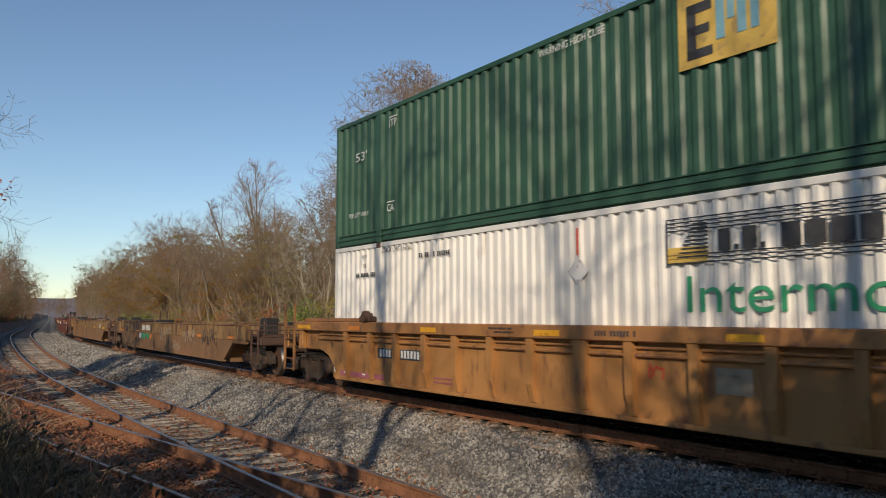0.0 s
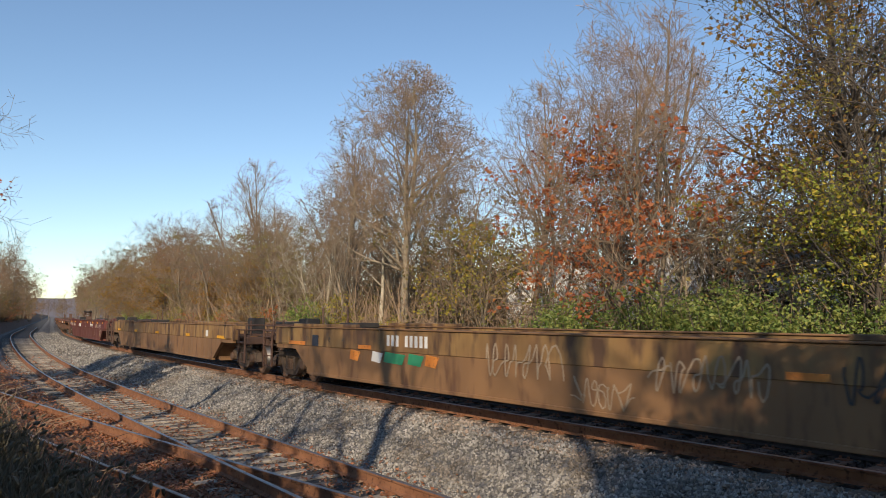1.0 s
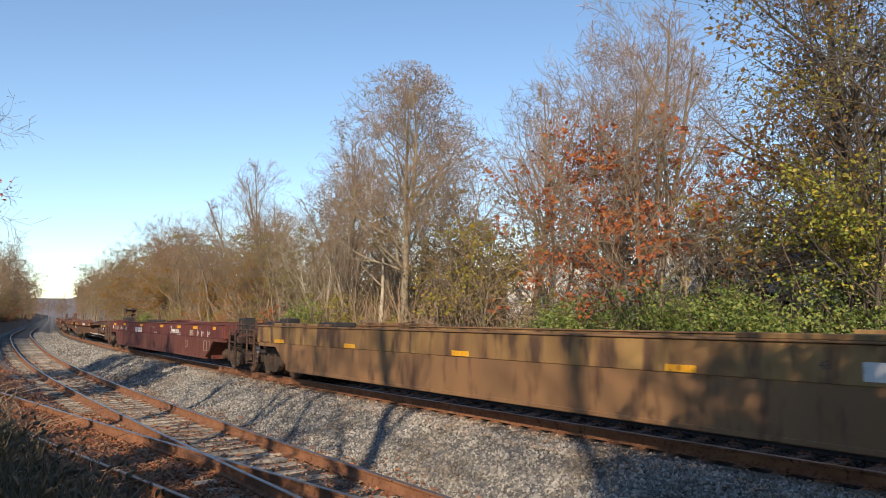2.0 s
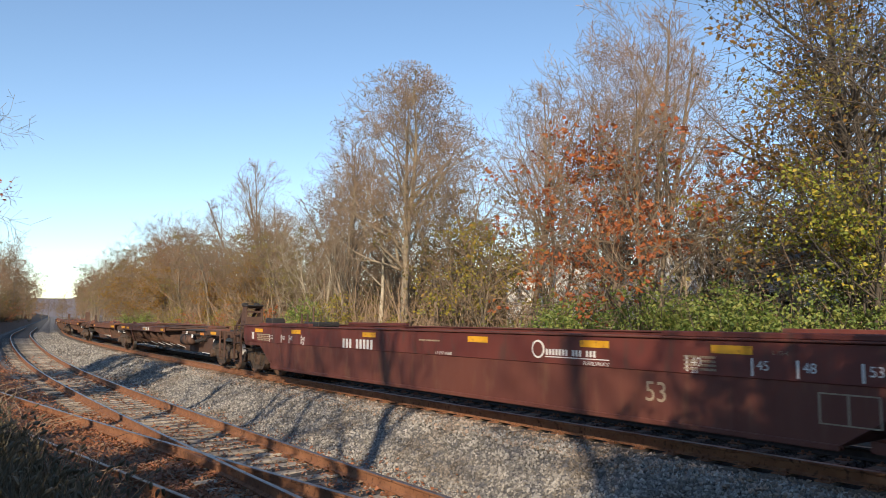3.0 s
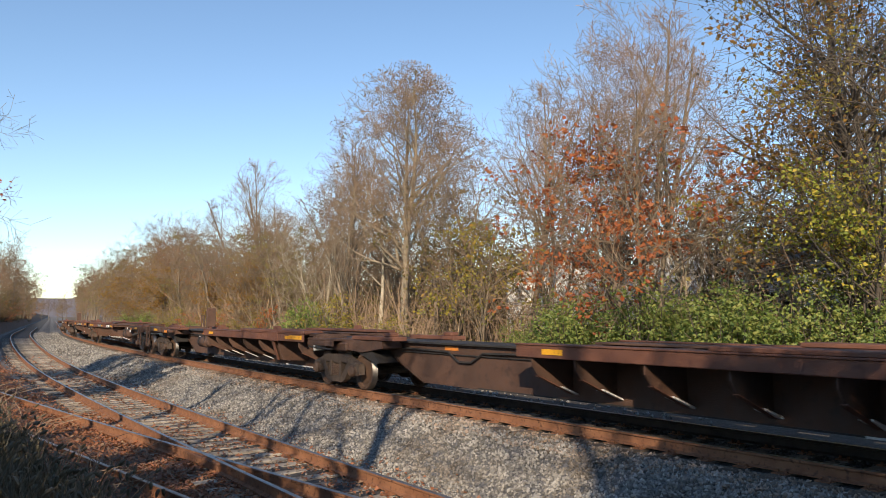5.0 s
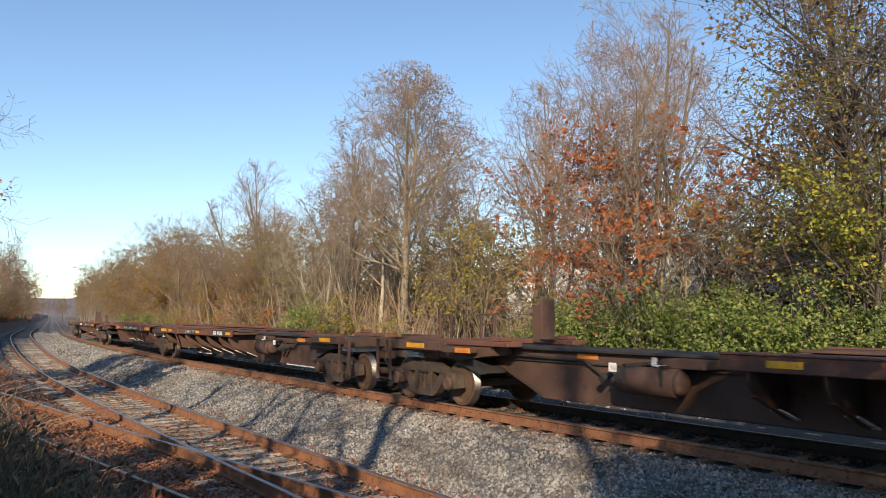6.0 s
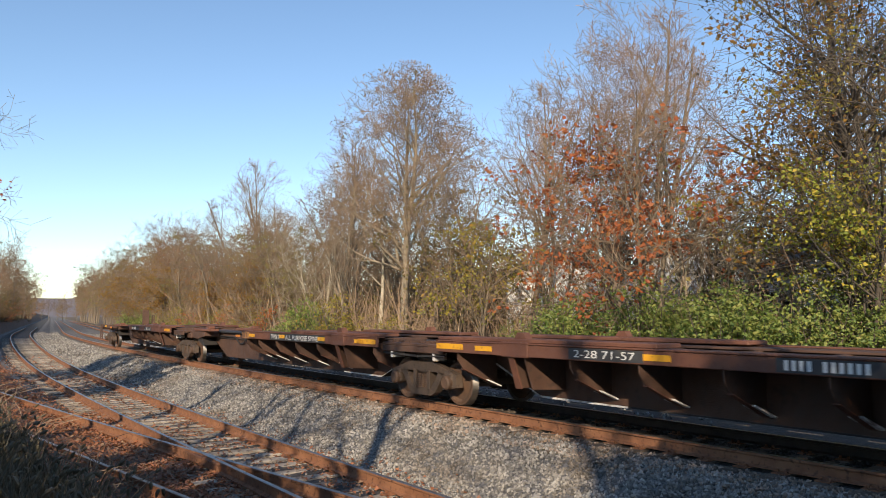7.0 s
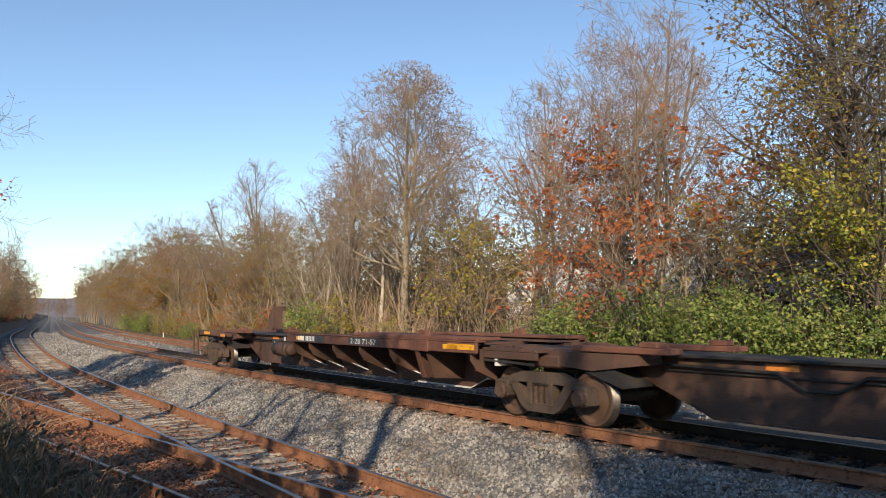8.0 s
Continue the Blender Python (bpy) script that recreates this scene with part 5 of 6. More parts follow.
def shrub(label, seed, wide, deep, high, leaves, leaf_mat, size, group="green shrubs"):
    rng = random.Random(seed)
    t = tagged(new("shrub"), label, "shrub", group)
    V, Fc, lv, lf = [], [], [], []
    lobes = [(rng.uniform(-wide, wide) * 0.62, rng.uniform(-deep, deep) * 0.5, high * rng.uniform(0.30, 0.72), rng.uniform(0.35, 0.62) * high) for _ in range(13)]
    for _ in range(46):
        lx, ly, lz, lr = rng.choice(lobes)
        a = Vector((lx * 0.7 + rng.gauss(0, 0.2), ly * 0.7 + rng.gauss(0, 0.2), -0.1))
        b = Vector((lx + rng.gauss(0, lr * 0.5), ly + rng.gauss(0, lr * 0.5), lz + rng.uniform(0, lr)))
        m = a.lerp(b, 0.5) + Vector((rng.gauss(0, 0.12), rng.gauss(0, 0.12), 0.1))
        tube(V, Fc, [a, m, b], [0.03, 0.02, 0.008], 4)
    sprays = []
    for _ in range(leaves // 9):
        lx, ly, lz, lr = rng.choice(lobes)
        d = Vector((rng.gauss(0, 1), rng.gauss(0, 1), rng.gauss(0, 1))).normalized()
        sprays.append(Vector((lx, ly, lz)) + d * lr * rng.uniform(0.55, 1.12))
    for p in sprays:
        if p.z < 0.05:
            p.z = rng.uniform(0.05, 0.5)
        for _ in range(9):
            leaf(lv, lf, p + Vector((rng.gauss(0, 0.12), rng.gauss(0, 0.12), rng.gauss(0, 0.09))), size * rng.uniform(0.7, 1.3), rng)
    tagged(sheet_mesh("stem_tangle", V, Fc, "dark_bark", t), kind="stuff")
    sheet_mesh("foliage", lv, lf, leaf_mat, t)
    return t


# heroes along the edge of the wood
stand(tree("tall_oak", "tall bare tree with two tan trunks and olive treetop leaves", 21, 15.8, 0.25, 4, 25, 0.32, 1.25, 0.06, 2, "oak_bark", "twig", 2000, "olive", 0.11, 0, 0.45, 1.0, 1.5, False, 30, 0.25, (0.62, 0.40, 0.31)), 34.9, 12.0, 15, 1.03)
stand(tree("broken_trunk", "pale broken trunk snag leaning beside the tall tree", 22, 7.6, 0.20, 1, 3, 0.5, 0.7, 0.04, 1, "pale_bark"), 36.2, 11.4, 0)
bare_a = stand(tree("bare_tree", "slender bare grey tree in the wood edge", 23, 16.6, 0.20, 4, 13, 0.28, 0.95, thin=1.2, crown=(0.62, 0.40, 0.25)), 24.1, 16.0, 0)
bare_b = stand(tree("bare_tree", "tall bare tree with upswept limbs", 24, 18.0, 0.22, 4, 11, 0.30, 0.8, 0.06, 2, thin=1.2, crown=(0.64, 0.38, 0.24)), 23.2, 18.5, 0)
bare_c = stand(tree("bare_tree", "bare rounded grey brown tree", 25, 16.0, 0.24, 4, 14, 0.25, 1.15, thin=1.3, crown=(0.60, 0.42, 0.32)), 61.2, 16.0, 0)
pale_a = stand(tree("bare_tree", "bare tree with thin pale trunk beside the track", 26, 12.5, 0.15, 4, 10, 0.35, 1.1, 0.03, 1, "bark", crown=(0.62, 0.40, 0.27)), 68.1, 10.0, 40)
tangle = stand(tree("bare_tree", "pale tangled half fallen bare tree", 27, 8.5, 0.13, 3, 9, 0.2, 1.0, 0.28, 4, "pale_bark", "pale_bark"), 15.6, 12.5, 60)
stand(tree("maple_tree", "small tree with sparse orange red leaves", 28, 10.4, 0.11, 4, 13, 0.15, 1.1, 0.16, 4, "bark", "twig", 3400, "orange", 0.165, 0, 0.22, 0.8, 1.0, False, 20, 0.25), 16.3, 10.2, 0)
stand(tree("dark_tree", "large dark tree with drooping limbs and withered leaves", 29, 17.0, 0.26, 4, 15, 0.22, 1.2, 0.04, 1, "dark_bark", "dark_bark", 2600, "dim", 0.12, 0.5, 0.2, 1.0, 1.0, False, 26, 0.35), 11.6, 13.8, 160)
stand(tree("maple_tree", "maple with green and yellow leaves", 30, 6.6, 0.12, 3, 16, 0.25, 1.25, 0.10, 2, "dark_bark", "dark_bark", 3900, "maple", 0.115, 0.0, 0.48, 1.0, 1.0, False, 40, 0.30), 9.0, 10.0, 0)
stand(tree("maple_tree", "tall dark maple with thinning amber leaves", 31, 12.5, 0.2, 3, 18, 0.12, 1.1, 0.06, 2, "dark_bark", "dark_bark", 3600, "yellow", 0.12, 0.0, 0.35, 1.0, 1.0, False, 30, 0.30), 9.4, 12.2, 0)
stand(tree("amber_tree", "leafy amber and yellow tree at the far corner", 32, 12.0, 0.2, 3, 16, 0.2, 1.1, 0.05, 2, "dark_bark", "dark_bark", 4600, "amber", 0.15, 0.2, 0.3, 1.0, 1.0, False, 20, 0.30), 10.1, 13.2, 0)
stand(tree("vine_tree", "slim tree hung with yellow vine leaves", 33, 7.4, 0.10, 3, 12, 0.2, 0.9, 0.06, 2, "bark", "twig", 1700, "yellow", 0.15, 0.2, 0.1, 0.9), 25.1, 10.2, 0)
stand(tree("vine_tree", "slim tree hung with olive leaves", 34, 9.5, 0.12, 3, 12, 0.2, 0.9, 0.06, 2, "bark", "twig", 1500, "olive", 0.15, 0.2, 0.1, 0.9), 29.0, 11.5, 0)
amber_b = stand(tree("amber_tree", "rounded amber tree beside the far track", 35, 8.0, 0.12, 3, 14, 0.12, 1.1, 0.05, 2, "bark", "twig", 3000, "amber", 0.2, 0.1, 0.05, 1.0), 91.0, 9.5, 0)
for i, (s, lat, k) in enumerate(((27.5, 14.5, 1.0), (31, 19, 1.05), (35, 18, 0.95), (41, 15, 0.92), (46, 14, 1.0), (18, 19, 1.05), (52.6, 17, 1.1), (70, 15, 1.05), (78, 16, 1.1), (56, 12.5, 0.85))):
    repeat((bare_a, bare_b, bare_c)[i % 3], s, lat, 67 * i, k * (0.86 if i not in (6, 7, 8) else 0.95))
for i, (s, lat, k) in enumerate(((30.0, 11.0, 0.8), (40, 11, 0.85), (50, 10.8, 0.9), (84, 10.5, 0.9), (60, 10.5, 0.8), (22, 11.5, 0.75))):
    repeat(pale_a, s, lat, 50 * i, k)
repeat(tangle, 45.5, 11.5, 170, 0.9)
for i, (s, lat, k) in enumerate(((70, 10.4, 0.7), (106, 10.0, 1.0), (124, 10.5, 1.1), (58, 11.0, 0.7), (146, 10.0, 1.2))):
    repeat(amber_b, s, lat, 71 * i, k)

# the wood behind, lighter trees
rng = random.Random(77)
light = [tree("wood_tree", lab, 50 + i, 13.0, 0.17, 3, 17 if st == 1 else 9, 0.2, sp, 0.05, st, "bark", "twig", lv, lm, 0.17, 0, 0.12, 1.0, 1.9, True)
         for i, (lab, sp, st, lv, lm) in enumerate((("bare brown tree in the wood", 0.9, 1, 260, "olive"), ("bare brown tree with a few olive leaves", 1.0, 2, 1000, "olive"),
                                                    ("brown tree with sparse amber leaves", 1.05, 2, 2400, "amber"), ("bare forked tree in the wood", 0.8, 2, 260, "amber"),
                                                    ("russet leafed tree in the wood", 1.05, 1, 1500, "russet"), ("olive leafed tree in the wood", 1.0, 2, 2200, "goldolive")))]
placed = 0
s = 6.0
while s < 430:
    for row, (a, b) in enumerate(((12.5, 16), (17, 22), (23, 31))):
        if (row == 2 and (s > 100 or s < 60)) or (row == 1 and s > 190):
            continue
        lat = rng.uniform(a, b) if (row or s < 90) else rng.uniform(10, 13.5)
        if s < 34 and row < 2 and rng.random() < (0.8 if row == 0 else 0.5):
            continue
        k = rng.choice((0, 1, 2, 2, 3, 4, 4, 5, 5) if s > 60 else (0, 1, 3, 3, 0, 5, 1))
        size = rng.uniform(0.62, 0.98) * (0.9 if s < 60 else 1.0 if s < 90 else 1.15 if s < 190 else 1.45)
        (stand if placed < 0 else repeat)(light[k], s + rng.uniform(-1.5, 1.5), lat, rng.uniform(0, 360), size)
        placed += 1
    s += 4.4 if s < 60 else 5.2 if s < 130 else 8.0
s = 46.0
while s < 240:
    repeat(light[rng.choice((2, 4, 5, 1, 2))], s, rng.uniform(9.6, 11.8), rng.uniform(0, 360), rng.uniform(0.36, 0.66))
    s += rng.uniform(4, 7) if s < 120 else rng.uniform(8, 14)
for i, (s, lat) in enumerate(((100, -8.2), (106, -9.5), (112, -8), (118, -9), (130, -7.6), (142, -8.2), (158, -7.4), (172, -7.5), (190, -7.5), (212, -7), (238, -7), (135, -8.5), (150, -9), (165, -8), (180, -9.5), (200, -8), (225, -9), (250, -7.5), (125, -10.5), (300, -12), (320, -5), (335, 9), (300, 12), (330, 20), (345, -14), (340, 2), (390, -16), (395, -9), (400, -3), (392, 4), (405, 9), (398, 15), (410, -22), (385, 20), (402, 0.5))):
    repeat(light[(4, 2, 1, 0)[i % 4]], s, lat, 80 * i, 0.5 + 0.07 * (i % 5))
stand(light[0], 108, 12.0, 0, 1.0)
stand(light[1], 112, 16.0, 0, 1.0)
stand(light[2], 117, 13.0, 0, 1.0)
stand(light[3], 16.0, 24.0, 0, 1.05)
stand(light[4], 99, 12.5, 0, 0.9)
stand(light[5], 122, 15.0, 0, 0.9)

# trees on the bank beside and behind the viewer
near_left = stand(tree("bank_tree", "bare bank tree with a few rust coloured leaves", 61, 10.5, 0.16, 4, 14, 0.2, 1.15, 0.05, 1, "bark", "bark", 2000, "orange", 0.12, 0, 0.2, 0.8, 0.8, False, 40, 0.3), 26.5, -9.75, 0, 0.92)
shade_tree = tree("bank_tree", "bare tree on the bank behind the viewer", 62, 13.0, 0.22, 3, 8, 0.35, 0.95, 0.04, 1, "bark", "twig", 0, "amber", 0.16, 0, 0.2, 1.0, 1.6)
leafy_shade = tree("bank_tree", "unseen tree with withered leaves, added to shade the line", 63, 11.0, 0.19, 3, 9, 0.15, 1.1, 0.04, 2, "bark", "twig", 7000, "olive", 0.24, 0, 0.1, 1.0, 1.6)


def plant_at(t, x, y, turn, size, first=False):
    c = t if first else copy_thing(t, Matrix())
    c.matrix_basis = Matrix.Translation((x, y, ground_z(x - OFF, y) - 0.05)) @ pose(0, 0, 0, 0, 0, turn) @ Matrix.Diagonal((size, size, size, 1))


for i, (x, y, k) in enumerate(((-4.7, -1.0, 1.0), (-3.8, 1.8, 0.75), (-2.8, 6.3, 0.72), (-3.0, 11.6, 0.72), (-3.8, -7.0, 1.05), (-8.2, -10.5, 1.1), (-4.0, 18.5, 0.7))):
    plant_at(shade_tree, x, y, 73 * i, k, i == 0)
# out-of-view leafy trees, added where the weeds, ballast and cars need shade
for i, (x, y, k) in enumerate(((-3.0, 2.2, 0.36), (-1.6, 2.6, 0.28), (-1.7, 4.6, 0.29), (-1.8, 6.6, 0.29), (-1.9, 8.6, 0.27), (-2.4, 19.5, 0.62), (-1.6, 27.0, 0.6), (-2.2, -5.6, 0.55), (1.0, -1.4, 0.47), (1.3, -2.9, 0.50), (0.9, -4.5, 0.52), (3.0, -3.2, 0.40), (2.6, -5.0, 0.44), (2.0, -1.3, 0.46), (2.3, -2.5, 0.50), (1.9, -3.9, 0.50), (0.6, -2.4, 0.54), (-3.4, -10.0, 0.6), (-5.5, -13.5, 0.7), (-1.5, -13.0, 0.6))):
    plant_at(leafy_shade, x, y, 61 * i, k, i == 0)

# shrubs on the far verge
sh_a = stand(shrub("broad green leafy shrub on the verge", 71, 2.6, 1.6, 3.1, 7200, "green", 0.12), 18.4, 9.3, 0, 0.95)
sh_b = stand(shrub("dense green honeysuckle thicket on the verge", 72, 2.4, 1.5, 3.3, 7200, "green", 0.11), 15.2, 9.6, 0, 0.98)
for i, (s, lat, k) in enumerate(((12.6, 9.0, 0.95), (10.2, 9.2, 0.92), (8.2, 9.0, 0.82), (21.5, 9.8, 0.62), (13.5, 11, 0.95), (6.6, 9.4, 0.85), (17.0, 11.2, 0.9))):
    repeat((sh_a, sh_b)[i % 2], s, lat, 40 + 77 * i, k)
sh_c = stand(shrub("rounded green shrub with yellowing leaves", 73, 1.5, 1.2, 3.2, 3200, "green", 0.15), 41.4, 9.2, 0)
sh_y = stand(shrub("yellow leafed shrub by the track", 74, 1.2, 1.0, 3.1, 1500, "yellow", 0.15), 38.0, 9.4, 0)
for i, (s, lat, k) in enumerate(((32, 9.8, 0.7), (47, 9.6, 0.6), (57, 9.2, 0.6), (72, 9.0, 0.6), (88, 9.3, 0.7), (100, 9.0, 0.9), (52, 9.8, 0.8), (112, 9.2, 1.0), (64, 9.8, 0.8), (126, 9.2, 1.1), (80, 9.4, 0.9))):
    repeat((sh_y, sh_c)[i % 2], s, lat, 90 * i, k)
sh_r = stand(shrub("russet leafed shrub in the brush", 75, 1.4, 1.2, 3.0, 1100, "orange", 0.15), 51, 10.2, 0)
for i, (s, lat, k) in enumerate(((63, 10, 0.9), (76, 10.5, 1.0))):
    repeat(sh_r, s, lat, 100 * i, k)


sh_o = stand(shrub("tall brown withered thicket under the trees", 76, 2.2, 1.6, 4.0, 2600, "olive", 0.14, "withered thickets"), 30.0, 13.5, 0)
# added fill: leaf colour carries the shade under the trees and closes sky gaps
sh_d = stand(shrub("near-black thicket added as the shadowy base of the wood", 77, 2.4, 1.8, 4.4, 3600, "dim", 0.15, "withered thickets"), 13.2, 17.0, 0)
for i, (s, lat, k) in enumerate(((36, 14.5, 1.0), (42, 13, 0.9), (48, 13, 0.9), (33, 18, 1.2), (55, 13.5, 1.0), (63, 13, 1.0), (41, 18, 1.2), (72, 13, 1.1), (50, 18, 1.2))):
    repeat(sh_o, s, lat, 70 * i, k)
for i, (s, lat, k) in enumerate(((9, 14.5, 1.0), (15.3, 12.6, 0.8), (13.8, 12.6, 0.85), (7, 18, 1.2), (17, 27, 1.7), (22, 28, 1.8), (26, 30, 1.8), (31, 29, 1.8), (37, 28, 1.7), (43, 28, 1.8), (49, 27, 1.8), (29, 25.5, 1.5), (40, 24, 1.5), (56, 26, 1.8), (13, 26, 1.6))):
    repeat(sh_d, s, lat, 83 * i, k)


def build_brush():
    """Dry stems, vines and saplings along the wood's edge."""
    rng = random.Random(91)
    V, Fc = [], []
    for i in range(9500):
        s = 5 + 120 * rng.random() ** 1.6
        lat = rng.uniform(9.8, 18)
        h = rng.uniform(0.8, 4.6) * (1 if rng.random() < 0.75 else 1.5)
        if 11 < s < 28 and rng.random() < 0.6:
            h *= 0.5
        p = spot(s, lat, ground_z(lat, s) - 0.05)
        a = Vector((rng.gauss(0, 0.22), rng.gauss(0, 0.22), 1)).normalized()
        q = p + a * h * 0.5
        b = (a + Vector((rng.gauss(0, 0.35), rng.gauss(0, 0.35), rng.uniform(-0.5, 0.2)))).normalized()
        r = rng.uniform(0.007, 0.018) * (1 + s / 70)
        tube(V, Fc, [p, q, q + b * h * 0.5], [r, r * 0.8, r * 0.4], 3)
        if i % 2:
            c = Vector((rng.gauss(0, 1), rng.gauss(0, 1), rng.gauss(0.2, 0.5))).normalized()
            tube(V, Fc, [q, q + c * h * 0.3, q + c * h * 0.5 - Vector((0, 0, h * 0.1))], [r * 0.6, r * 0.5, r * 0.3], 3)
    ob = sheet_mesh("dry_brush", V, Fc, "brush")
    tagged(ob, "tangle of dry brown stems and vines under trees", "brush", kind="stuff")
    V, Fc = [], []
    for i in range(15000):
        s = 4 + 125 * rng.random() ** 1.5
        lat = rng.uniform(9.2, 20)
        z = ground_z(lat, s) + abs(rng.gauss(0, 1.5))
        leaf(V, Fc, spot(s, lat, z), rng.uniform(0.10, 0.2) * (1 + s / 120), rng)
    ob = sheet_mesh("brush_leaves", V, Fc, "goldolive")
    tagged(ob, "sparse olive and brown leaves in the undergrowth", "foliage", kind="stuff")


build_brush()
for i, (s, lat, k) in enumerate(((66, -9.6, 0.7), (73, -10.2, 0.8), (80, -9.4, 0.75), (88, -9.2, 0.8), (96, -8.8, 0.8), (104, -8.4, 0.85), (113, -8.2, 0.9), (122, -8.0, 0.9), (132, -8.4, 1.0), (144, -8.2, 1.0), (158, -8.6, 1.1), (175, -8.2, 1.1), (195, -8.4, 1.2), (220, -8, 1.3))):
    repeat((sh_o, sh_r, sh_o)[i % 3], s, lat, 57 * i, k)


def build_bank_brush():
    """Stems and withered leaves on the bank across the siding."""
    rng = random.Random(97)
    V, Fc, LV, LF = [], [], [], []
    for i in range(2600):
        s = 42 + 120 * rng.random() ** 1.2
        lat = -7.6 - abs(rng.gauss(0, 2.6))
        h = rng.uniform(0.5, 2.6)
        p = spot(s, lat, ground_z(lat, s) - 0.05)
        a = Vector((rng.gauss(0, 0.3), rng.gauss(0, 0.3), 1)).normalized()
        tube(V, Fc, [p, p + a * h * 0.6, p + a * h + Vector((rng.gauss(0, 0.3), rng.gauss(0, 0.3), -0.1))], [0.02, 0.015, 0.006], 3)
        for _ in range(2):
            leaf(LV, LF, p + a * h * rng.uniform(0.2, 1.0) + Vector((rng.gauss(0, 0.2), rng.gauss(0, 0.2), 0)), rng.uniform(0.14, 0.3), rng)
    tagged(sheet_mesh("bank_brush", V, Fc, "brush"), "dry stems on the bank across the siding", "brush", kind="stuff")
    tagged(sheet_mesh("bank_leaves", LV, LF, "olive"), "withered leaves on the bank across the siding", "foliage", kind="stuff")


build_bank_brush()


def build_deep_wood():
    """Saplings and thickets deeper in the wood."""
    rng = random.Random(95)
    V, Fc, LV, LF = [], [], [], []
    for i in range(5200):
        s = 4 + 150 * rng.random() ** 1.4
        lat = rng.uniform(25, 42) if s < 60 else rng.uniform(18, 38)
        h = rng.uniform(2.5, 8)
        p = spot(s, lat, ground_z(lat, s) - 0.1)
        a = Vector((rng.gauss(0, 0.12), rng.gauss(0, 0.12), 1)).normalized()
        q = p + a * h * 0.55
        e = q + (a + Vector((rng.gauss(0, 0.3), rng.gauss(0, 0.3), 0))) * h * 0.45
        r = rng.uniform(0.02, 0.055)
        tube(V, Fc, [p, q, e], [r, r * 0.7, r * 0.25], 3)
        for _ in range(2):
            c = Vector((rng.gauss(0, 1), rng.gauss(0, 1), rng.uniform(0.1, 0.9))).normalized()
            o = p.lerp(q, rng.uniform(0.4, 1.0))
            tube(V, Fc, [o, o + c * h * 0.22, o + c * h * 0.36], [r * 0.5, r * 0.4, r * 0.2], 3)
    tagged(sheet_mesh("deep_brush", V, Fc, "brush"), "brown saplings deep in the wood", "brush", kind="stuff")
    # loose leaves fill the depth, their dark colour serving as the wood's shade
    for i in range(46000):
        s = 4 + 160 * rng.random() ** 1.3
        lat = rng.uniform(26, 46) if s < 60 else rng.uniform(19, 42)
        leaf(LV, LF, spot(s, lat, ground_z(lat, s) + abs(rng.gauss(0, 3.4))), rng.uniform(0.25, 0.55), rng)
    tagged(sheet_mesh("deep_leaves", LV, LF, "deep"), "leaves deep in the wood, darkened for its shade", "foliage", kind="stuff")


build_deep_wood()


def build_verge_grass():
    rng = random.Random(92)
    V, Fc = [], []
    for i in range(14000):
        s = 4 + 110 * rng.random() ** 1.4
        lat = rng.uniform(7.2, 10.2)
        p = spot(s, lat, ground_z(lat, s) - 0.02)
        h = rng.uniform(0.2, 0.8)
        d = Vector((rng.gauss(0, 0.3), rng.gauss(0, 0.3), 1)).normalized()
        w = Vector((rng.gauss(0, 1), rng.gauss(0, 1), 0)).normalized() * 0.012 * (1 + s / 40)
        k = len(V)
        e = p + d * h
        V += [tuple(p - w), tuple(p + w), tuple(e)]
        Fc.append((k, k + 1, k + 2))
    tagged(sheet_mesh("verge_grass", V, Fc, "weeds"), "dry tan grass along the verge", "grass", kind="stuff")


build_verge_grass()


# ---------- ballast and leaf litter ----------
ROCK_F = [(0, 2, 4), (2, 1, 4), (1, 3, 4), (3, 0, 4), (2, 0, 5), (1, 2, 5), (3, 1, 5), (0, 3, 5)]


def rocks(name, label, count, area, size, material, seed, sunk=0.3):
    """Angular crushed stone; area(rng) gives s, lat."""
    rng = random.Random(seed)
    V, Fc = [], []
    base = [Vector(c) for c in ((1, 0, 0), (-1, 0, 0), (0, 1, 0), (0, -1, 0), (0, 0, 1), (0, 0, -1))]
    for _ in range(count):
        s, lat = area(rng)
        r = size * rng.uniform(0.6, 1.35)
        p = spot(s, lat, ground_z(lat, s) + r * rng.uniform(-sunk, 0.75))
        e = Euler((rng.uniform(0, 6.28), rng.uniform(0, 6.28), rng.uniform(0, 6.28))).to_matrix()
        k = len(V)
        for c in base:
            q = p + e @ Vector((c.x * r * rng.uniform(0.7, 1.25), c.y * r * rng.uniform(0.6, 1.1), c.z * r * rng.uniform(0.5, 0.9)))
            V.append((q.x, q.y, q.z))
        Fc.extend((a + k, b + k, c + k) for a, b, c in ROCK_F)
    return tagged(sheet_mesh(name, V, Fc, material), label, "ballast", kind="stuff")


def shoulder(rng):
    s = 2.5 + 42 * rng.random() ** 1.9
    return s, -1.25 - 2.5 * rng.random() ** 0.9


def shoulder_far(rng):
    return rng.uniform(25, 95), -1.25 - 2.3 * rng.random()


def cess(rng):
    s = 3 + 40 * rng.random() ** 1.7
    return s, rng.uniform(-1.8, -0.95)


def between(rng):
    return 3 + 40 * rng.random() ** 1.7, rng.uniform(-0.6, 0.9)


def siding_bed(rng):
    return 5 + 45 * rng.random() ** 1.5, SIDING + rng.uniform(-1.5, 1.6)


def far_bed(rng):
    return 8 + 80 * rng.random(), rng.uniform(1.0, 6.6)


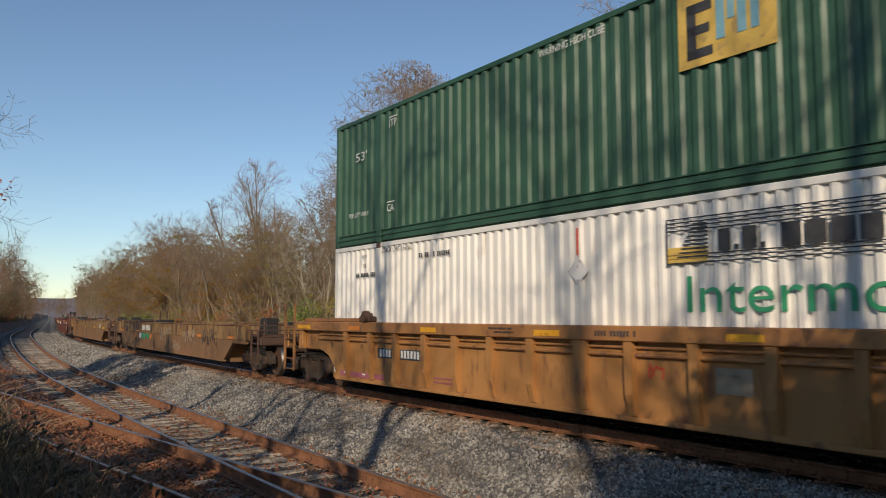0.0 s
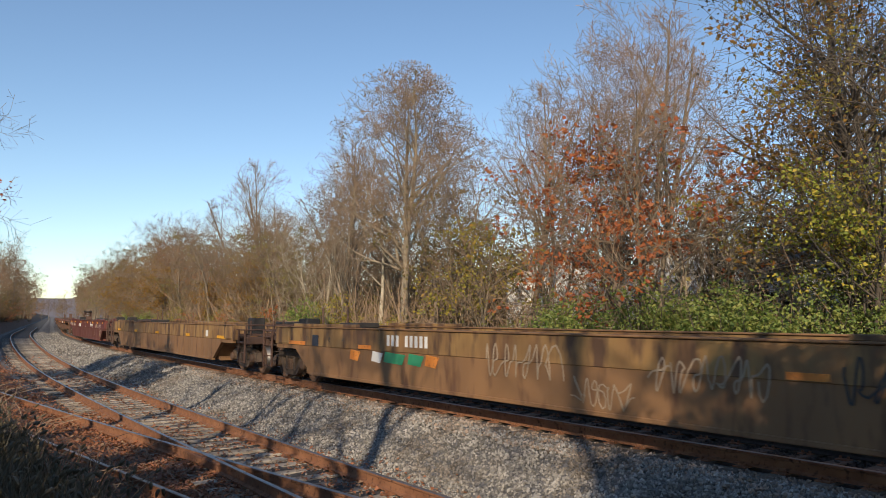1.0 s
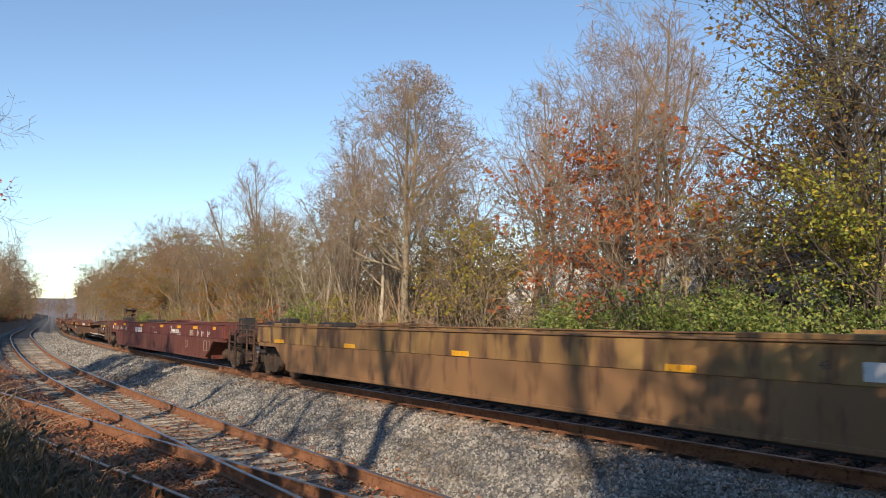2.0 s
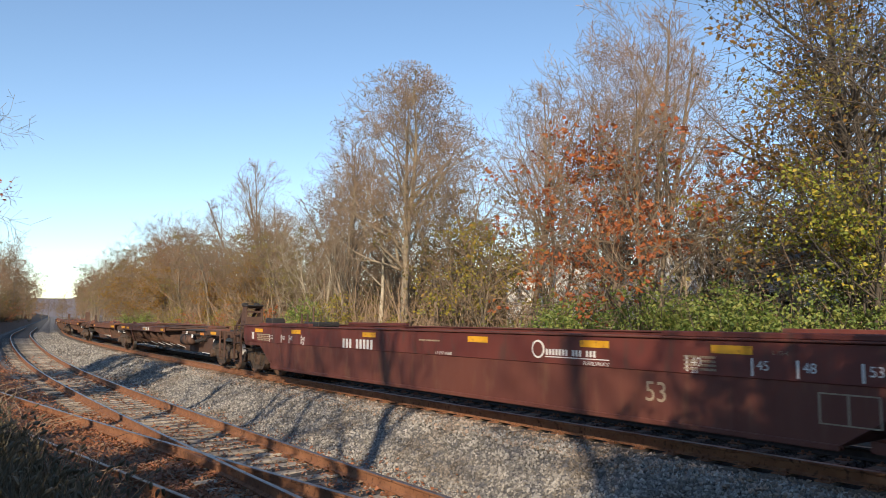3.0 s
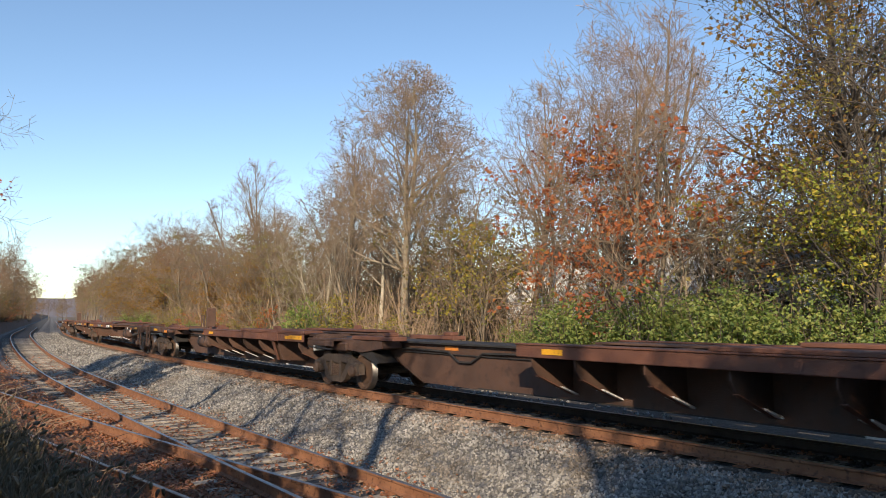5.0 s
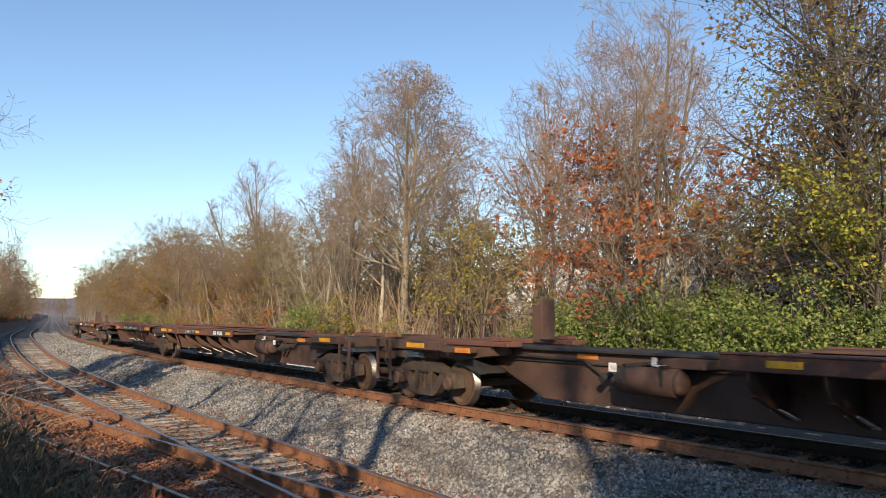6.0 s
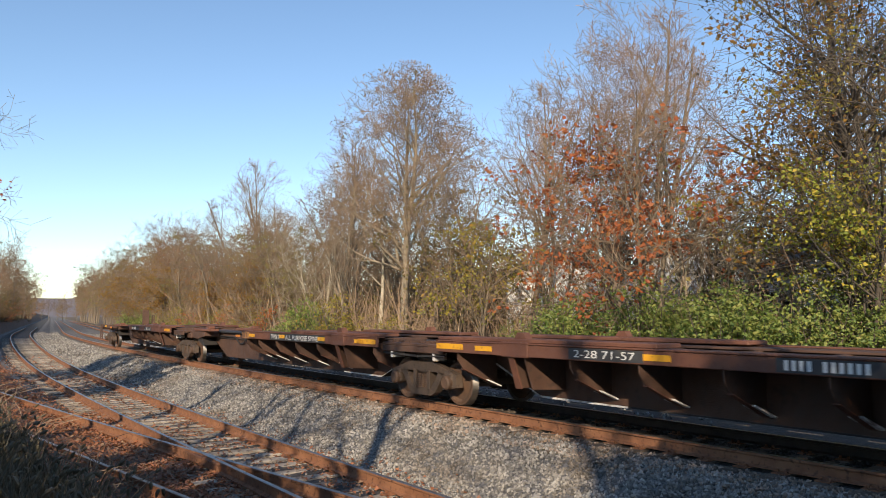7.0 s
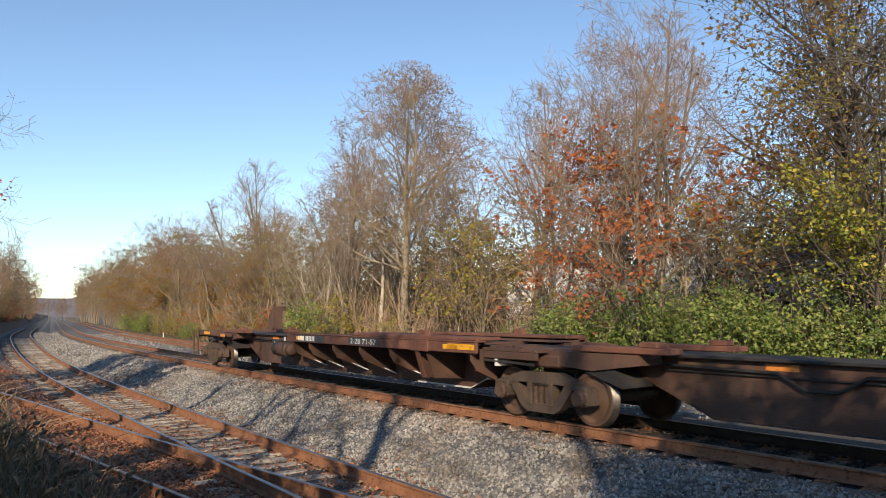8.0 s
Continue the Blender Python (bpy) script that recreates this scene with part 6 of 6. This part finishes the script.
rocks("ballast_shoulder", "grey crushed stone on the sloping ballast shoulder", 56000, shoulder, 0.029, "stone", 101)
rocks("ballast_shoulder", "grey crushed stone farther along the shoulder", 9000, shoulder_far, 0.055, "stone", 102)
rocks("ballast_cess", "rust dusted stone beside the main rail", 7000, cess, 0.032, "stone_rust", 103)
# blackened for oil and for the shade under passing cars
rocks("ballast_inside", "oily stone between the main rails, train shade in its colour", 5000, between, 0.032, "stone_oily_shade", 106)
rocks("ballast_siding", "dirty small stone between the siding ties", 6000, siding_bed, 0.026, "stone_rust", 104, 0.7)
rocks("ballast_far", "grey stone round the second track", 6000, far_bed, 0.05, "stone", 105)


def build_litter():
    rng = random.Random(111)
    V, Fc = [], []
    clumps = [(6 + 34 * rng.random() ** 1.5, rng.choice((rng.uniform(-8.6, -5.4), rng.uniform(-5.6, -3.4), rng.uniform(-8.5, -6.0)))) for _ in range(260)]
    for i in range(30000):
        if i > 21000:
            s, lat = 8.5 + 12 * rng.random() ** 1.2, SIDING - 0.85 - abs(rng.gauss(0, 0.55))
        elif i % 4:
            cs, cl = rng.choice(clumps)
            s, lat = cs + rng.gauss(0, 0.55), cl + rng.gauss(0, 0.32)
        else:
            s, lat = 4 + 45 * rng.random() ** 1.4, rng.uniform(-9.5, -3.2)
        if abs(abs(lat - SIDING) - 0.7525) < 0.06:
            continue
        p = spot(s, lat, ground_z(lat, s) + 0.025 + 0.02 * rng.random())
        if abs(lat - SIDING) < 1.3 and rng.random() < 0.55:
            continue
        z = rng.uniform(0.035, 0.078) * (1 + s / 60)
        a = rng.uniform(0, 6.28)
        d, b = Vector((math.cos(a), math.sin(a), rng.gauss(0, 0.3))), Vector((-math.sin(a), math.cos(a), rng.gauss(0, 0.3)))
        k = len(V)
        for q in (p, p + d * z * 0.5 + b * z * 0.4 + Vector((0, 0, 0.02)), p + d * z, p + d * z * 0.5 - b * z * 0.4 + Vector((0, 0, 0.015))):
            V.append((q.x, q.y, max(q.z, p.z - 0.02)))
        Fc += [(k, k + 1, k + 2), (k, k + 2, k + 3)]
    tagged(sheet_mesh("fallen_leaves", V, Fc, "fallen"), "fallen russet leaves beside and between the siding rails", "fallen leaves", kind="stuff")


build_litter()


def build_weeds():
    """Foxtail grass and weeds on the bank near the viewer."""
    rng = random.Random(121)
    V, Fc, HV, HF = [], [], [], []
    for i in range(5200):
        s = rng.uniform(4.4, 15.0)
        lat = rng.uniform(-9.6, -7.55) - 0.06 * (s - 5)
        p = spot(s, lat, ground_z(lat, s) - 0.03)
        h = rng.uniform(0.35, 0.88)
        d = Vector((rng.gauss(0, 0.28), rng.gauss(0, 0.28), 1)).normalized()
        b = Vector((rng.gauss(0, 0.5), rng.gauss(0, 0.5), -0.25))
        m, e = p + d * h * 0.6, p + d * h + b * h * 0.3
        w = Vector((rng.gauss(0, 1), rng.gauss(0, 1), 0)).normalized() * rng.uniform(0.004, 0.011)
        k = len(V)
        V += [tuple(p - w), tuple(p + w), tuple(m + w), tuple(m - w), tuple(e)]
        Fc += [(k, k + 1, k + 2, k + 3), (k + 3, k + 2, k + 4)]
        if i % 4 == 0:
            t = (e - m).normalized()
            tube(HV, HF, [e, e + t * 0.03, e + t * 0.07 - Vector((0, 0, 0.01)), e + t * 0.09 - Vector((0, 0, 0.02))], [0.004, 0.017, 0.014, 0.002], 5)
    tagged(sheet_mesh("weeds", V, Fc, "weeds"), "shaded dry weeds and grass on the bank", "weeds", kind="stuff")
    tagged(sheet_mesh("foxtail_heads", HV, HF, "weeds"), "bristly foxtail seed heads above the weeds", "grass heads", kind="stuff")
    for k, (s, lat) in enumerate(((20.0, -8.0), (17.5, -8.2), (14.0, -8.0), (10.5, -7.4), (23, -7.9))):
        V, Fc = [], []
        for i in range(26):
            p = spot(s + rng.gauss(0, 0.5), lat + rng.gauss(0, 0.3), ground_z(lat, s))
            a = Vector((rng.gauss(0, 0.7), rng.gauss(0, 0.7), 1)).normalized()
            tube(V, Fc, [p, p + a * 0.5, p + a * 0.8 + Vector((rng.gauss(0, 0.3), rng.gauss(0, 0.3), -0.1))], [0.009, 0.007, 0.003], 3)
        tagged(sheet_mesh("dead_brush", V, Fc, "brush"), "dead brown twigs lying on the bank", "brush", kind="stuff")


build_weeds()


# ---------- houses beyond the wood ----------
def house(s, lat, turn, w, d, h, base, label):
    t = tagged(new("house"), label, "house", "houses beyond the wood")
    part("wall", box(B(), -w / 2, w / 2, -d / 2, d / 2, 0, h), "siding", t)
    for i in range(int(h / 0.22)):
        bb = box(B(), -w / 2 - 0.02, w / 2 + 0.02, -d / 2 - 0.02, d / 2 + 0.02, i * 0.22 + 0.01, i * 0.22 + 0.19)
        part("clapboard", bb, "siding", t)
    bm = B()
    a = [(-d / 2 - 0.4, h - 0.05), (0, h + d * 0.30), (d / 2 + 0.4, h - 0.05), (0, h + d * 0.30 - 0.25)]
    prism(bm, a, -w / 2 - 0.4, w / 2 + 0.4)
    part("roof", bm, "shingle", t)
    gb = B()
    prism(gb, [(-d / 2, h), (0, h + d * 0.30 - 0.25), (d / 2, h)], -w / 2, w / 2)
    part("gable", gb, "siding", t)
    for fl in range(max(1, int(h / 2.7))):
        for i in range(4):
            x = -w / 2 + (i + 0.5) * w / 4
            for sy in (-1, 1):
                fr = B()
                box(fr, x - 0.55, x + 0.55, *sorted((sy * d / 2, sy * (d / 2 + 0.06))), 0.9 + fl * 2.7, 2.2 + fl * 2.7)
                f = part("window", fr, "siding", t)
                pn = B()
                box(pn, x - 0.46, x + 0.46, *sorted((sy * (d / 2 + 0.06), sy * (d / 2 + 0.08))), 0.98 + fl * 2.7, 2.12 + fl * 2.7)
                part("pane", pn, "pane", f)
        for sx in (-1, 1):
            fr = B()
            box(fr, *sorted((sx * w / 2, sx * (w / 2 + 0.06))), -0.55, 0.55, 0.9 + fl * 2.7, 2.2 + fl * 2.7)
            f = part("window", fr, "siding", t)
            pn = B()
            box(pn, *sorted((sx * (w / 2 + 0.06), sx * (w / 2 + 0.08))), -0.46, 0.46, 0.98 + fl * 2.7, 2.12 + fl * 2.7)
            part("pane", pn, "pane", f)
    t.matrix_basis = Matrix.Translation(spot(s, lat, base)) @ pose(0, 0, 0, 0, 0, turn)


house(29.6, 18.2, 50, 4, 5, 4.6, -1.0, "white sided house glimpsed through bare trees")
house(21.6, 18.6, 45, 3.4, 5, 4.5, -1.0, "white clapboard house behind the orange tree")
house(14.6, 19.5, 40, 9, 5, 4.4, -1.0, "long white house behind dark trees")
house(62.1, 36, 45, 7, 7, 3.6, -1.1, "white house far behind the wood")


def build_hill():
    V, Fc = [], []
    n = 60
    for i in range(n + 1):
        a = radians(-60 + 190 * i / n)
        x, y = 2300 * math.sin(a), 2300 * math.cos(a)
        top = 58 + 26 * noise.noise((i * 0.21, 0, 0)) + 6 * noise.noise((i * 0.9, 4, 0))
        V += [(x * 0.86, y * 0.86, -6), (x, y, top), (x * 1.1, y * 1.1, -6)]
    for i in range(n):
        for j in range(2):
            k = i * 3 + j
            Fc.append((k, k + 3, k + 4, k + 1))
    tagged(sheet_mesh("backdrop", V, Fc, "hill"), "wooded ridge far beyond the line, haze put into its colour", "hill", kind="structure")


build_hill()


def marker_post(s, lat):
    t = tagged(new("marker_post"), "short white marker post beside the far track", "post")
    part("post", rod(B(), (0, 0, 0), (0, 0, 0.9), 0.06, 0.05, 8), "white_mark", t)
    part("cap", box(B(), -0.07, 0.07, -0.07, 0.07, 0.86, 0.98, 0.01), "orange_tape", t)
    t.matrix_basis = Matrix.Translation(spot(s, lat, ground_z(lat, s) - 0.02))


marker_post(76.0, 7.4)


# ---------- motion ----------
def travelled(t):
    return 21.553 * t - 0.12315 * t * t


def motions():
    riders = [(7.7, car_ochre), (7.66, green_box), (7.66, white_box), (30.6, car_tan), (53.1, car_buff), (75.1, car_maroon)] + SPINES
    for u, thing in riders:
        rows = []
        for i in range(33):
            t = i * 0.25
            s = u - travelled(t)
            a, b = spot(s - 8.0, 0.0), spot(s + 8.0, 0.0)
            m = (a + b) / 2
            rows.append((t, pose(m.x, m.y, 0.0, 0, 0, -math.degrees(math.atan2(b.x - a.x, b.y - a.y)))))
        walk(thing, rows)


motions()
